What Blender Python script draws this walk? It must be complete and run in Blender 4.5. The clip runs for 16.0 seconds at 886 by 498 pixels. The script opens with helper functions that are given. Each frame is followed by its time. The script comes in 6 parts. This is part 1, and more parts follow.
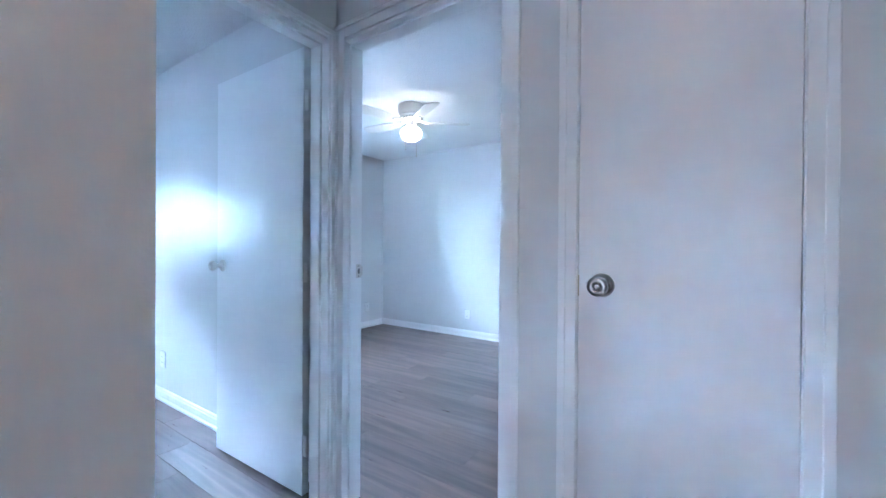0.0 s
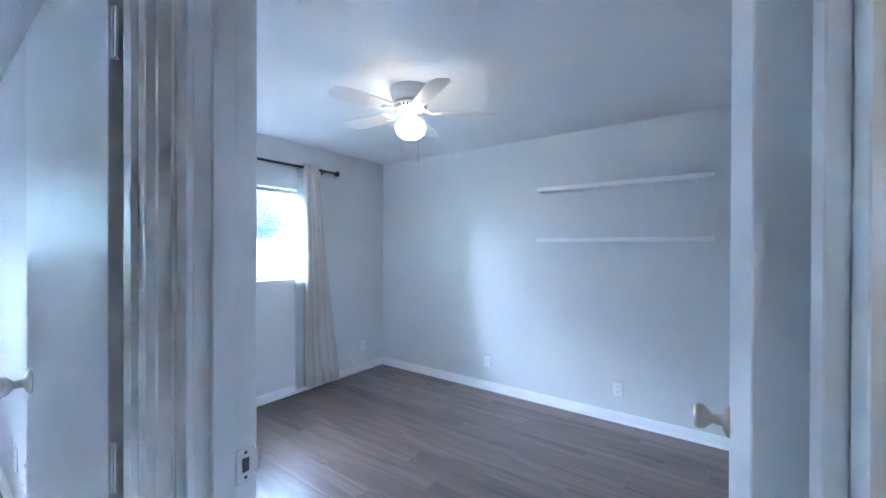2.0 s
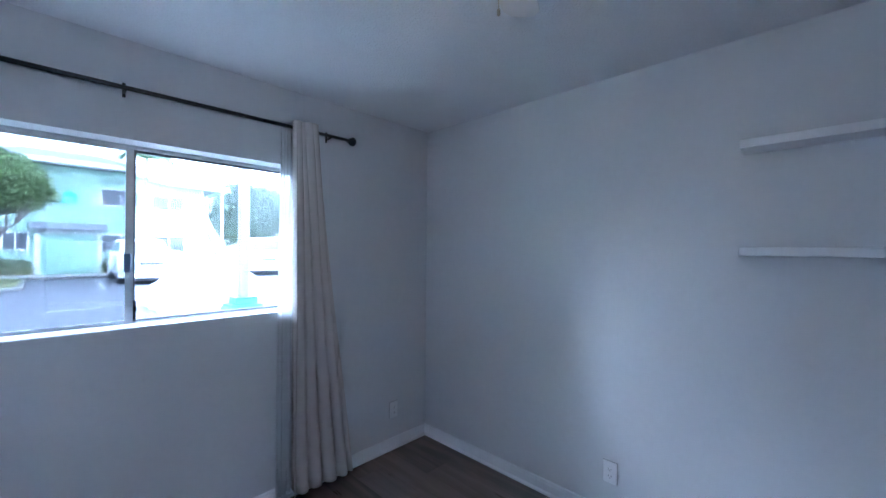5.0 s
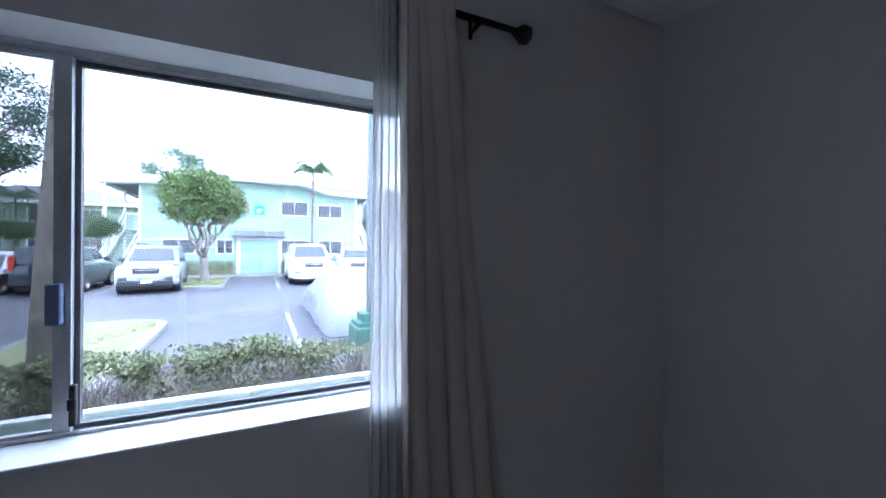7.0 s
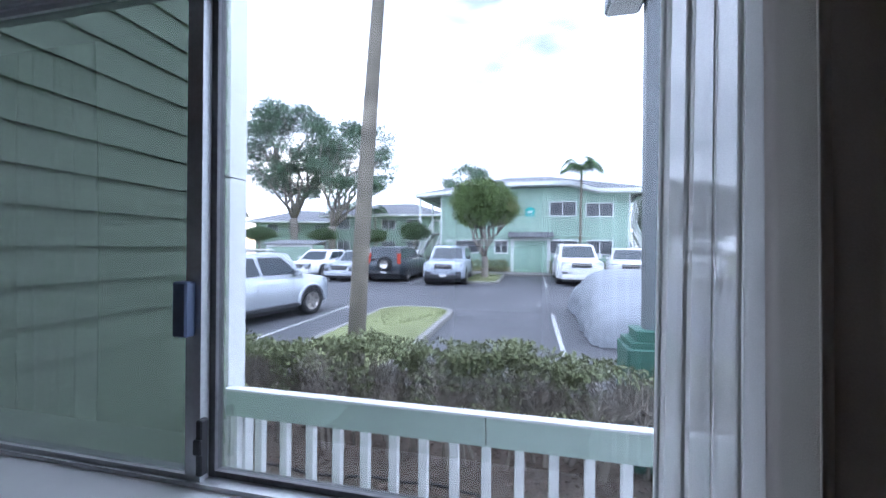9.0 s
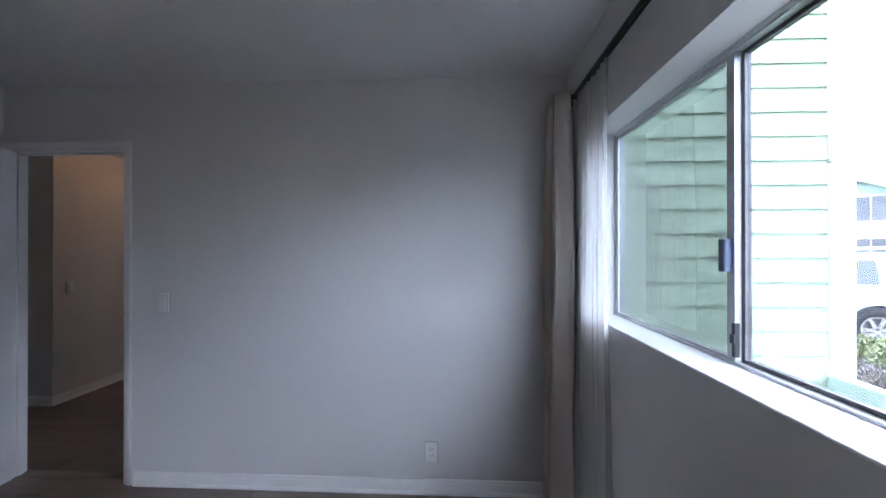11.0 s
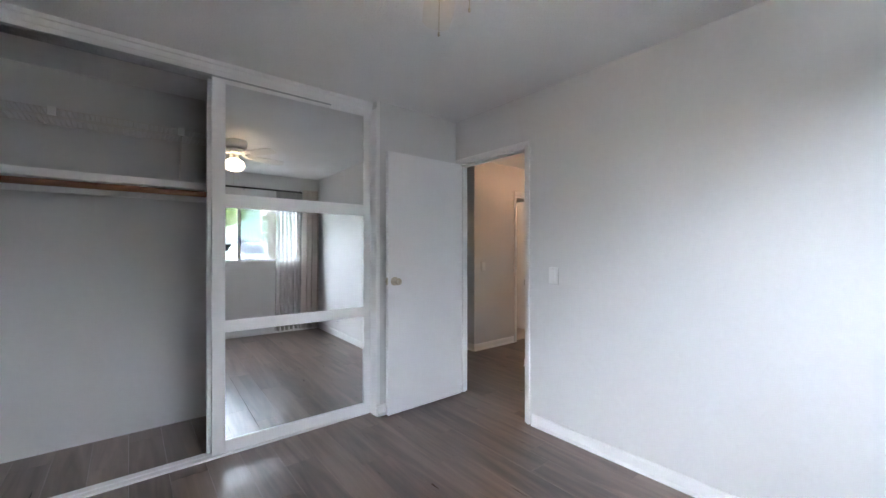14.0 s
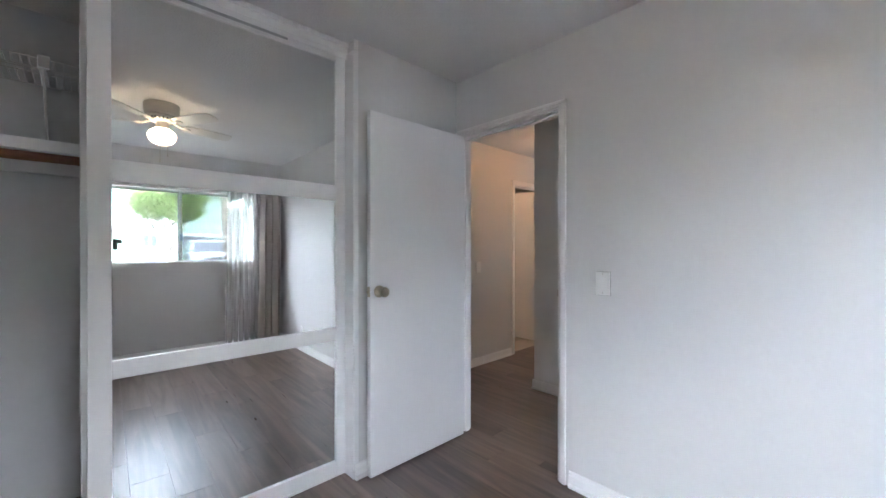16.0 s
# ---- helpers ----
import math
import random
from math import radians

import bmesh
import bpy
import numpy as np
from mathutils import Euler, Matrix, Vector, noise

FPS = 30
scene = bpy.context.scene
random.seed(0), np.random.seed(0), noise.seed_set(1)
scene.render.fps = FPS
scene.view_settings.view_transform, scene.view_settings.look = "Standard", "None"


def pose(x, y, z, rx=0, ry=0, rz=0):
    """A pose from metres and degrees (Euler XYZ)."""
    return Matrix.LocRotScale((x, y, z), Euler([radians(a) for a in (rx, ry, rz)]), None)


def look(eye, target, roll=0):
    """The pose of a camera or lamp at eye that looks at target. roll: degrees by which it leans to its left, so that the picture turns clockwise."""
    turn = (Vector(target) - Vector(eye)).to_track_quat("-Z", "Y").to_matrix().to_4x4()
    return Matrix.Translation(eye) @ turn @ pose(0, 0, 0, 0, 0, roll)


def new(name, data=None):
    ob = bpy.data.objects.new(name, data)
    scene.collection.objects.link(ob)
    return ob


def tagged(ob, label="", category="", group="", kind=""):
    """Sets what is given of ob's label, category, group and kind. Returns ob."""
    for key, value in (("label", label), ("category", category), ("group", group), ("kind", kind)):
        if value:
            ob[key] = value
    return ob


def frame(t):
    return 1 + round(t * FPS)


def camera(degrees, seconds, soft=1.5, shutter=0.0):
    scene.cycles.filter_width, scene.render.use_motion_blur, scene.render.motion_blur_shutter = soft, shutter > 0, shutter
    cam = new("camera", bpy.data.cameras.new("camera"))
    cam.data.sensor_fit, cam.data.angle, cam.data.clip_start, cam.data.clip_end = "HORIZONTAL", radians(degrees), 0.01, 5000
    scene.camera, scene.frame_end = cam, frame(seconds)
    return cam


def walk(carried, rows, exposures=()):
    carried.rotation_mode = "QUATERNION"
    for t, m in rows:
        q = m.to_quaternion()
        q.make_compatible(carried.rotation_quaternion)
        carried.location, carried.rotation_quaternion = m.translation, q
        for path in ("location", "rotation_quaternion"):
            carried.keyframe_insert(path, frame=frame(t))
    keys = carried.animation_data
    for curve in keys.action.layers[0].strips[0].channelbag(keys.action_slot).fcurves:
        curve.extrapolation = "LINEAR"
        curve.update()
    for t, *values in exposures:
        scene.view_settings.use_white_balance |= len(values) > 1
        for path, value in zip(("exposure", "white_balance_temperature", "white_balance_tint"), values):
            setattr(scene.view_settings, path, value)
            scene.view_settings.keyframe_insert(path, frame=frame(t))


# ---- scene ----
cam = camera(98.1, 16.0)
W, L, H = 2.988, 3.41, 2.41          # bedroom: width, depth, ceiling
PATH = [
    (0, (-1.235, -0.505, 1.138), (0.423, 0.612, 1.128), 0.4),
    (0.5, (-0.945, -0.398, 1.225), (0.732, 0.692, 1.219), 0.2),
    (1, (-0.725, -0.288, 1.308), (0.952, 0.802, 1.298), 0.2),
    (1.5, (-0.547, -0.109, 1.343), (1.112, 1.008, 1.336), 0.2),
    (2, (-0.363, 0.094, 1.412), (1.259, 1.264, 1.403), 0.2),
    (2.5, (-0.163, 0.258, 1.447), (1.448, 1.443, 1.446), 0.4),
    (3, (0.032, 0.428, 1.449), (1.64, 1.618, 1.451), 0.4),
    (3.2, (0.126, 0.49, 1.445), (1.726, 1.69, 1.445), 0.5),
    (5.5, (1.057, 1.447, 1.492), (2.398, 2.931, 1.498), 0.3),
    (6, (1.234, 1.777, 1.51), (2.445, 3.369, 1.516), 0.2),
    (6.5, (1.367, 2.125, 1.516), (2.415, 3.829, 1.521), 0.4),
    (7, (1.532, 2.413, 1.517), (2.401, 4.214, 1.524), 0.2),
    (7.5, (1.65, 2.671, 1.515), (2.287, 4.567, 1.51), -0.4),
    (8, (1.614, 2.937, 1.513), (1.959, 4.907, 1.513), -0.2),
    (8.2, (1.612, 3.015, 1.515), (1.83, 5.003, 1.518), 0.2),
    (10.3, (2.016, 2.94, 1.456), (0.202, 3.782, 1.473), -0.2),
    (10.5, (2.075, 2.903, 1.453), (0.134, 3.385, 1.464), -0.1),
    (11, (2.228, 2.805, 1.412), (0.231, 2.711, 1.417), 0.0),
    (11.3, (2.308, 2.78, 1.376), (0.357, 2.337, 1.388), -0.0),
    (11.5, (2.345, 2.724, 1.377), (0.454, 2.071, 1.381), -0.0),
    (12, (2.377, 2.683, 1.346), (0.753, 1.515, 1.345), 0.0),
    (12.5, (2.386, 2.642, 1.301), (0.978, 1.221, 1.302), 0.1),
    (13, (2.356, 2.617, 1.267), (1.047, 1.104, 1.269), 0.1),
    (13.5, (2.304, 2.619, 1.239), (1.025, 1.081, 1.246), 0.0),
    (14, (2.265, 2.589, 1.269), (1.0, 1.041, 1.274), 0.0),
    (14.5, (2.194, 2.456, 1.264), (0.94, 0.898, 1.262), 0.1),
    (15, (2.153, 2.259, 1.292), (0.892, 0.706, 1.279), 0.2),
    (15.5, (2.035, 2.055, 1.294), (0.753, 0.52, 1.285), 0.2),
    (16, (1.896, 1.861, 1.272), (0.52, 0.41, 1.265), 0.0),
]
EXPOSURES = [(0.0, 6.75, 4250, 5), (1.0, 6.55, 4350, 5.5), (2.0, 6.35, 4480, 6.5), (3.2, 5.58, 4450, 7), (5.3, 5.05, 4550, 11), (6.0, 4.7, 4780, 13), (7.0, 3.6, 4980, 15), (8.0, 2.3, 5100, 14),
             (10.3, 2.65, 5350, 15.5), (11.0, 4.2, 5400, 14), (12.0, 5.28, 5750, 12), (14.0, 5.7, 5850, 10.5), (16.0, 5.72, 5850, 10.5)]

walk(cam, [(t, look(e, g, r)) for t, e, g, r in PATH], EXPOSURES)

# world: bright overcast with thin blue gaps, one soft sun
world = bpy.data.worlds.new("sky")
scene.world = world
world.use_nodes = True
wn, wl = world.node_tree.nodes, world.node_tree.links
wn.clear()
w_out, w_bg, w_sky = wn.new("ShaderNodeOutputWorld"), wn.new("ShaderNodeBackground"), wn.new("ShaderNodeTexSky")
w_sky.sky_type, w_sky.sun_disc, w_sky.sun_elevation, w_sky.sun_rotation = "NISHITA", False, radians(17), radians(321)
w_co, w_map, w_noise, w_ramp, w_mix = (wn.new("ShaderNodeTexCoord"), wn.new("ShaderNodeMapping"), wn.new("ShaderNodeTexNoise"),
                                       wn.new("ShaderNodeValToRGB"), wn.new("ShaderNodeMix"))
w_map.inputs["Scale"].default_value = (1.6, 1.6, 3.6)
w_noise.inputs["Scale"].default_value, w_noise.inputs["Detail"].default_value, w_noise.inputs["Roughness"].default_value = 1.7, 7, 0.55
w_ramp.color_ramp.elements[0].position, w_ramp.color_ramp.elements[1].position = 0.36, 0.56
w_ramp.color_ramp.elements[0].color = (0.2, 0.2, 0.2, 1)
w_mix.data_type = "RGBA"
w_mix.inputs[7].default_value = (23.0, 23.4, 24.2, 1)
w_sep, w_dome, w_lit = wn.new("ShaderNodeSeparateXYZ"), wn.new("ShaderNodeMapRange"), wn.new("ShaderNodeVectorMath")
w_dome.inputs["To Min"].default_value, w_dome.inputs["To Max"].default_value = 0.95, 1.10
w_lit.operation = "SCALE"
wl.new(w_co.outputs["Generated"], w_sep.inputs[0])
wl.new(w_sep.outputs["Z"], w_dome.inputs["Value"])
wl.new(w_mix.outputs[2], w_lit.inputs[0])
wl.new(w_dome.outputs["Result"], w_lit.inputs["Scale"])
wl.new(w_co.outputs["Generated"], w_map.inputs["Vector"])
wl.new(w_map.outputs["Vector"], w_noise.inputs["Vector"])
wl.new(w_noise.outputs["Fac"], w_ramp.inputs["Fac"])
wl.new(w_ramp.outputs["Color"], w_mix.inputs[0])
wl.new(w_sky.outputs["Color"], w_mix.inputs[6])
wl.new(w_lit.outputs["Vector"], w_bg.inputs["Color"])
w_bg.inputs["Strength"].default_value = 0.12
wl.new(w_bg.outputs["Background"], w_out.inputs["Surface"])
sun = new("sun", bpy.data.lights.new("sun", "SUN"))
sun.data.energy, sun.data.angle, sun.data.color = 0.2, radians(30), (1, 0.97, 0.93)
sun.matrix_world = look((0, 0, 40), (-40 * math.sin(radians(321)) / math.tan(radians(17)), -40 * math.cos(radians(321)) / math.tan(radians(17)), 0))

# added lamp in an unseen slit, stands in for daylight from beyond the corridor
opening = new("corridor_fill_lamp", bpy.data.lights.new("corridor_fill_lamp", "AREA"))
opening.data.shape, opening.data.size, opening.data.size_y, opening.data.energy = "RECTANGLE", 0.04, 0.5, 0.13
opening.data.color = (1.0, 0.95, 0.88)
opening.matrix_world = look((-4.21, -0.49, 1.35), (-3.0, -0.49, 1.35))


# ---- materials ----
def nodes(name):
    m = bpy.data.materials.new(name)
    m.use_nodes = True
    return m, m.node_tree.nodes, m.node_tree.links, m.node_tree.nodes["Principled BSDF"]


def mat(name, col, rough=0.5, metal=0.0, var=0.08, scale=3.0, fine=45.0, bump=0.0, bump_scale=150.0, dist=0.002, rnd=0.0, coat=0.0,
        stretch=(1, 1, 1), island=False):
    """A surface with variation at two scales and a fine relief, in world size."""
    m, n, l, p = nodes(name)
    p.inputs["Roughness"].default_value, p.inputs["Metallic"].default_value = rough, metal
    p.inputs["Coat Weight"].default_value = coat
    geo, mp = n.new("ShaderNodeNewGeometry"), n.new("ShaderNodeMapping")
    mp.inputs["Scale"].default_value = stretch
    l.new(geo.outputs["Position"], mp.inputs["Vector"])
    a, b = n.new("ShaderNodeTexNoise"), n.new("ShaderNodeTexNoise")
    a.inputs["Scale"].default_value, a.inputs["Detail"].default_value = scale, 4
    b.inputs["Scale"].default_value, b.inputs["Detail"].default_value = fine, 3
    l.new(mp.outputs["Vector"], a.inputs["Vector"])
    l.new(mp.outputs["Vector"], b.inputs["Vector"])
    s = n.new("ShaderNodeMath")
    s.operation = "ADD"
    l.new(a.outputs["Fac"], s.inputs[0])
    l.new(b.outputs["Fac"], s.inputs[1])
    last = s.outputs[0]
    if rnd:
        q, k = n.new("ShaderNodeMath"), n.new("ShaderNodeMath")
        o = geo if island else n.new("ShaderNodeObjectInfo")
        k.operation, k.inputs[1].default_value = "MULTIPLY", rnd
        q.operation = "ADD"
        l.new(o.outputs["Random Per Island" if island else "Random"], k.inputs[0])
        l.new(k.outputs[0], q.inputs[0])
        l.new(last, q.inputs[1])
        last = q.outputs[0]
    mr = n.new("ShaderNodeMapRange")
    mr.inputs["From Min"].default_value, mr.inputs["From Max"].default_value = 0.6, 1.4 + rnd
    mr.inputs["To Min"].default_value, mr.inputs["To Max"].default_value = 1 - var, 1 + var
    l.new(last, mr.inputs["Value"])
    mul = n.new("ShaderNodeVectorMath")
    mul.operation = "SCALE"
    mul.inputs[0].default_value = col
    l.new(mr.outputs["Result"], mul.inputs["Scale"])
    l.new(mul.outputs["Vector"], p.inputs["Base Color"])
    if bump:
        c, bp = n.new("ShaderNodeTexNoise"), n.new("ShaderNodeBump")
        c.inputs["Scale"].default_value, c.inputs["Detail"].default_value = bump_scale, 2
        bp.inputs["Strength"].default_value, bp.inputs["Distance"].default_value = bump, dist
        l.new(mp.outputs["Vector"], c.inputs["Vector"])
        l.new(c.outputs["Fac"], bp.inputs["Height"])
        l.new(bp.outputs["Normal"], p.inputs["Normal"])
    return m


def glow(name, col, strength):
    m, n, l, p = nodes(name)
    p.inputs["Base Color"].default_value = (0.9, 0.88, 0.84, 1)
    p.inputs["Roughness"].default_value = 0.25
    p.inputs["Emission Color"].default_value = (*col, 1)
    p.inputs["Emission Strength"].default_value = strength
    return m


def glass(name, tint, gloss=0.9):
    m, n, l, p = nodes(name)
    n.remove(p)
    tr, gl, lw, pw, ml, mx = (n.new("ShaderNodeBsdfTransparent"), n.new("ShaderNodeBsdfGlossy"), n.new("ShaderNodeLayerWeight"), n.new("ShaderNodeMath"),
                              n.new("ShaderNodeMath"), n.new("ShaderNodeMixShader"))
    tr.inputs["Color"].default_value = (*tint, 1)
    gl.inputs["Roughness"].default_value = 0.02
    gl.inputs["Color"].default_value = (gloss, gloss, gloss, 1)
    lw.inputs["Blend"].default_value = 0.5
    pw.operation, pw.inputs[1].default_value = "POWER", 4.0
    ml.operation, ml.inputs[1].default_value, ml.inputs[2].default_value = "MULTIPLY_ADD", 0.7, 0.03
    l.new(lw.outputs["Facing"], pw.inputs[0])
    l.new(pw.outputs[0], ml.inputs[0])
    l.new(ml.outputs[0], mx.inputs["Fac"])
    l.new(tr.outputs["BSDF"], mx.inputs[1])
    l.new(gl.outputs["BSDF"], mx.inputs[2])
    l.new(mx.outputs["Shader"], n["Material Output"].inputs["Surface"])
    return m


def cloth(name, col, through_light, clear=0.0, weave=900.0):
    m, n, l, p = nodes(name)
    n.remove(p)
    df, tl, mx = n.new("ShaderNodeBsdfDiffuse"), n.new("ShaderNodeBsdfTranslucent"), n.new("ShaderNodeMixShader")
    geo, no, mr, sc, bp = (n.new("ShaderNodeNewGeometry"), n.new("ShaderNodeTexNoise"), n.new("ShaderNodeMapRange"), n.new("ShaderNodeVectorMath"),
                           n.new("ShaderNodeBump"))
    no.inputs["Scale"].default_value, no.inputs["Detail"].default_value = weave, 4
    l.new(geo.outputs["Position"], no.inputs["Vector"])
    mr.inputs["To Min"].default_value, mr.inputs["To Max"].default_value = 0.88, 1.1
    l.new(no.outputs["Fac"], mr.inputs["Value"])
    sc.operation = "SCALE"
    sc.inputs[0].default_value = col
    l.new(mr.outputs["Result"], sc.inputs["Scale"])
    bp.inputs["Strength"].default_value, bp.inputs["Distance"].default_value = 0.3, 0.001
    l.new(no.outputs["Fac"], bp.inputs["Height"])
    for s in (df, tl):
        l.new(sc.outputs["Vector"], s.inputs["Color"])
        l.new(bp.outputs["Normal"], s.inputs["Normal"])
    mx.inputs["Fac"].default_value = through_light
    l.new(df.outputs["BSDF"], mx.inputs[1])
    l.new(tl.outputs["BSDF"], mx.inputs[2])
    end = mx
    if clear:
        tr, m2 = n.new("ShaderNodeBsdfTransparent"), n.new("ShaderNodeMixShader")
        m2.inputs["Fac"].default_value = clear
        l.new(mx.outputs["Shader"], m2.inputs[1])
        l.new(tr.outputs["BSDF"], m2.inputs[2])
        end = m2
    l.new(end.outputs["Shader"], n["Material Output"].inputs["Surface"])
    return m


def plank_wood(name, dark, light):
    """Grey-brown vinyl plank: long grain along y, own tone for each plank, soft sheen."""
    m, n, l, p = nodes(name)
    geo, oi, mp, off = n.new("ShaderNodeNewGeometry"), n.new("ShaderNodeObjectInfo"), n.new("ShaderNodeMapping"), n.new("ShaderNodeVectorMath")
    sh = n.new("ShaderNodeMath")
    sh.operation, sh.inputs[1].default_value = "MULTIPLY", 40
    l.new(oi.outputs["Random"], sh.inputs[0])
    off.operation = "ADD"
    l.new(geo.outputs["Position"], off.inputs[0])
    l.new(sh.outputs[0], off.inputs[1])
    mp.inputs["Scale"].default_value = (7, 0.55, 7)
    l.new(off.outputs["Vector"], mp.inputs["Vector"])
    a, b = n.new("ShaderNodeTexNoise"), n.new("ShaderNodeTexNoise")
    a.inputs["Scale"].default_value, a.inputs["Detail"].default_value, a.inputs["Distortion"].default_value = 1.6, 7, 1.3
    b.inputs["Scale"].default_value, b.inputs["Detail"].default_value = 7, 3
    l.new(mp.outputs["Vector"], a.inputs["Vector"])
    l.new(mp.outputs["Vector"], b.inputs["Vector"])
    s1, s2 = n.new("ShaderNodeMath"), n.new("ShaderNodeMath")
    s1.operation = s2.operation = "MULTIPLY_ADD"
    s1.inputs[1].default_value, s2.inputs[1].default_value = 0.25, 0.28
    l.new(b.outputs["Fac"], s1.inputs[0])
    l.new(a.outputs["Fac"], s1.inputs[2])
    l.new(oi.outputs["Random"], s2.inputs[0])
    l.new(s1.outputs[0], s2.inputs[2])
    r = n.new("ShaderNodeValToRGB")
    r.color_ramp.elements[0].position, r.color_ramp.elements[1].position = 0.48, 1.06
    r.color_ramp.elements[0].color, r.color_ramp.elements[1].color = (*dark, 1), (*light, 1)
    l.new(s2.outputs[0], r.inputs["Fac"])
    l.new(r.outputs["Color"], p.inputs["Base Color"])
    rr = n.new("ShaderNodeMapRange")
    rr.inputs["To Min"].default_value, rr.inputs["To Max"].default_value = 0.24, 0.37
    p.inputs["Specular IOR Level"].default_value = 0.95
    l.new(b.outputs["Fac"], rr.inputs["Value"])
    l.new(rr.outputs["Result"], p.inputs["Roughness"])
    bp = n.new("ShaderNodeBump")
    bp.inputs["Strength"].default_value, bp.inputs["Distance"].default_value = 0.16, 0.001
    l.new(a.outputs["Fac"], bp.inputs["Height"])
    l.new(bp.outputs["Normal"], p.inputs["Normal"])
    return m


def lapped(name, col, pitch):
    """Far siding: horizontal lap lines as relief and a slight tone."""
    m, n, l, p = nodes(name)
    geo, sp, dv, fr, no = (n.new("ShaderNodeNewGeometry"), n.new("ShaderNodeSeparateXYZ"), n.new("ShaderNodeMath"), n.new("ShaderNodeMath"),
                           n.new("ShaderNodeTexNoise"))
    l.new(geo.outputs["Position"], sp.inputs[0])
    dv.operation, dv.inputs[1].default_value, fr.operation = "DIVIDE", pitch, "FRACT"
    l.new(sp.outputs["Z"], dv.inputs[0])
    l.new(dv.outputs[0], fr.inputs[0])
    bp = n.new("ShaderNodeBump")
    bp.inputs["Strength"].default_value, bp.inputs["Distance"].default_value = 0.5, 0.012
    bp.invert = True
    l.new(fr.outputs[0], bp.inputs["Height"])
    l.new(bp.outputs["Normal"], p.inputs["Normal"])
    no.inputs["Scale"].default_value, no.inputs["Detail"].default_value = 0.8, 5
    l.new(geo.outputs["Position"], no.inputs["Vector"])
    mr, sc = n.new("ShaderNodeMapRange"), n.new("ShaderNodeVectorMath")
    mr.inputs["To Min"].default_value, mr.inputs["To Max"].default_value = 0.86, 1.12
    l.new(no.outputs["Fac"], mr.inputs["Value"])
    sc.operation = "SCALE"
    sc.inputs[0].default_value = col
    l.new(mr.outputs["Result"], sc.inputs["Scale"])
    l.new(sc.outputs["Vector"], p.inputs["Base Color"])
    p.inputs["Roughness"].default_value = 0.7
    return m


WALL = mat("wall_paint", (0.765, 0.765, 0.76), 0.34, var=0.02, scale=1.3, fine=30, bump=0.10, bump_scale=170, dist=0.003)
CEIL = mat("ceiling_texture", (0.88, 0.88, 0.88), 0.85, var=0.04, scale=2, fine=110, bump=0.65, bump_scale=95, dist=0.009)
TRIM = mat("trim_paint", (0.93, 0.93, 0.93), 0.32, var=0.015, scale=4, fine=60, bump=0.03, bump_scale=60)
DOORP = mat("door_paint", (0.89, 0.89, 0.90), 0.37, var=0.015, scale=2, fine=40, bump=0.05, bump_scale=90)
FLOORW = plank_wood("floor_wood", (0.074, 0.051, 0.042), (0.235, 0.167, 0.133))
SUBF = mat("subfloor", (0.05, 0.045, 0.04), 0.9)
TILE = mat("bath_tile", (0.62, 0.55, 0.47), 0.3, var=0.08, rnd=0.2)
STEEL = mat("satin_nickel", (0.62, 0.59, 0.55), 0.28, 1.0, var=0.05, scale=20, fine=200)
BRASS = mat("aged_brass", (0.56, 0.50, 0.39), 0.3, 1.0, var=0.12, scale=30, fine=200)
BLACK = mat("black_metal", (0.018, 0.018, 0.02), 0.4, 0.3, var=0.2, scale=20, fine=200)
ALU = mat("window_aluminium", (0.52, 0.53, 0.54), 0.42, 0.7, var=0.12, scale=9, fine=120, bump=0.05)
# darker, more mottled grey for the right sash
ALUD = mat("dark_sash_metal", (0.12, 0.12, 0.125), 0.5, 0.4, var=0.3, scale=9, fine=120)
LATCH = mat("blue_grey_latch", (0.11, 0.14, 0.22), 0.4, var=0.08)
PLATE = mat("white_plastic", (0.90, 0.90, 0.89), 0.35, var=0.01)
PLATESHADOW = mat("plate_shadow_grey", (0.36, 0.36, 0.35), 0.7)
SLOT = mat("dark_slot", (0.06, 0.05, 0.05), 0.6)
MIRROR = mat("mirror_silver", (0.83, 0.84, 0.83), 0.015, 1.0, var=0.0)
FANW = mat("fan_white", (0.80, 0.78, 0.74), 0.35, var=0.02)
GLOBE = glow("globe_glass", (1.0, 0.70, 0.42), 0.36)
HALLG = glow("hall_dome_glass", (1.0, 0.48, 0.20), 0.30)
BATHG = glow("bath_dome_glass", (1.0, 0.56, 0.29), 0.5)
CURT = cloth("taupe_curtain_cloth", (0.70, 0.64, 0.59), 0.03)
SHEER = cloth("sheer_voile", (0.84, 0.83, 0.81), 0.05, 0.55)
SHEERD = cloth("gathered_voile", (0.86, 0.86, 0.85), 0.2, 0.15)
RODW = mat("closet_rod_wood", (0.24, 0.105, 0.05), 0.45, var=0.2, stretch=(1, 12, 12), scale=3, fine=18)
WIRE = mat("white_wire", (0.70, 0.69, 0.66), 0.4, var=0.05)
# low pane tints dim the outdoor view; the left one also has a screen
GLASS = glass("dimming_glass", (0.46, 0.465, 0.47))
SCREEN = glass("dimming_screened_glass", (0.24, 0.245, 0.25))
CARGLASS = mat("car_glass", (0.05, 0.06, 0.07), 0.08, 0.0, var=0.2, coat=0.2)
GREEN = mat("mint_siding_paint", (0.37, 0.46, 0.32), 0.6, var=0.06, scale=1.2, fine=14, bump=0.7, bump_scale=16, dist=0.006, rnd=0.25,
            stretch=(1, 0.55, 3.2))
MINT = mat("mint_paint", (0.42, 0.51, 0.45), 0.55, var=0.06, scale=2, fine=30, bump=0.1)
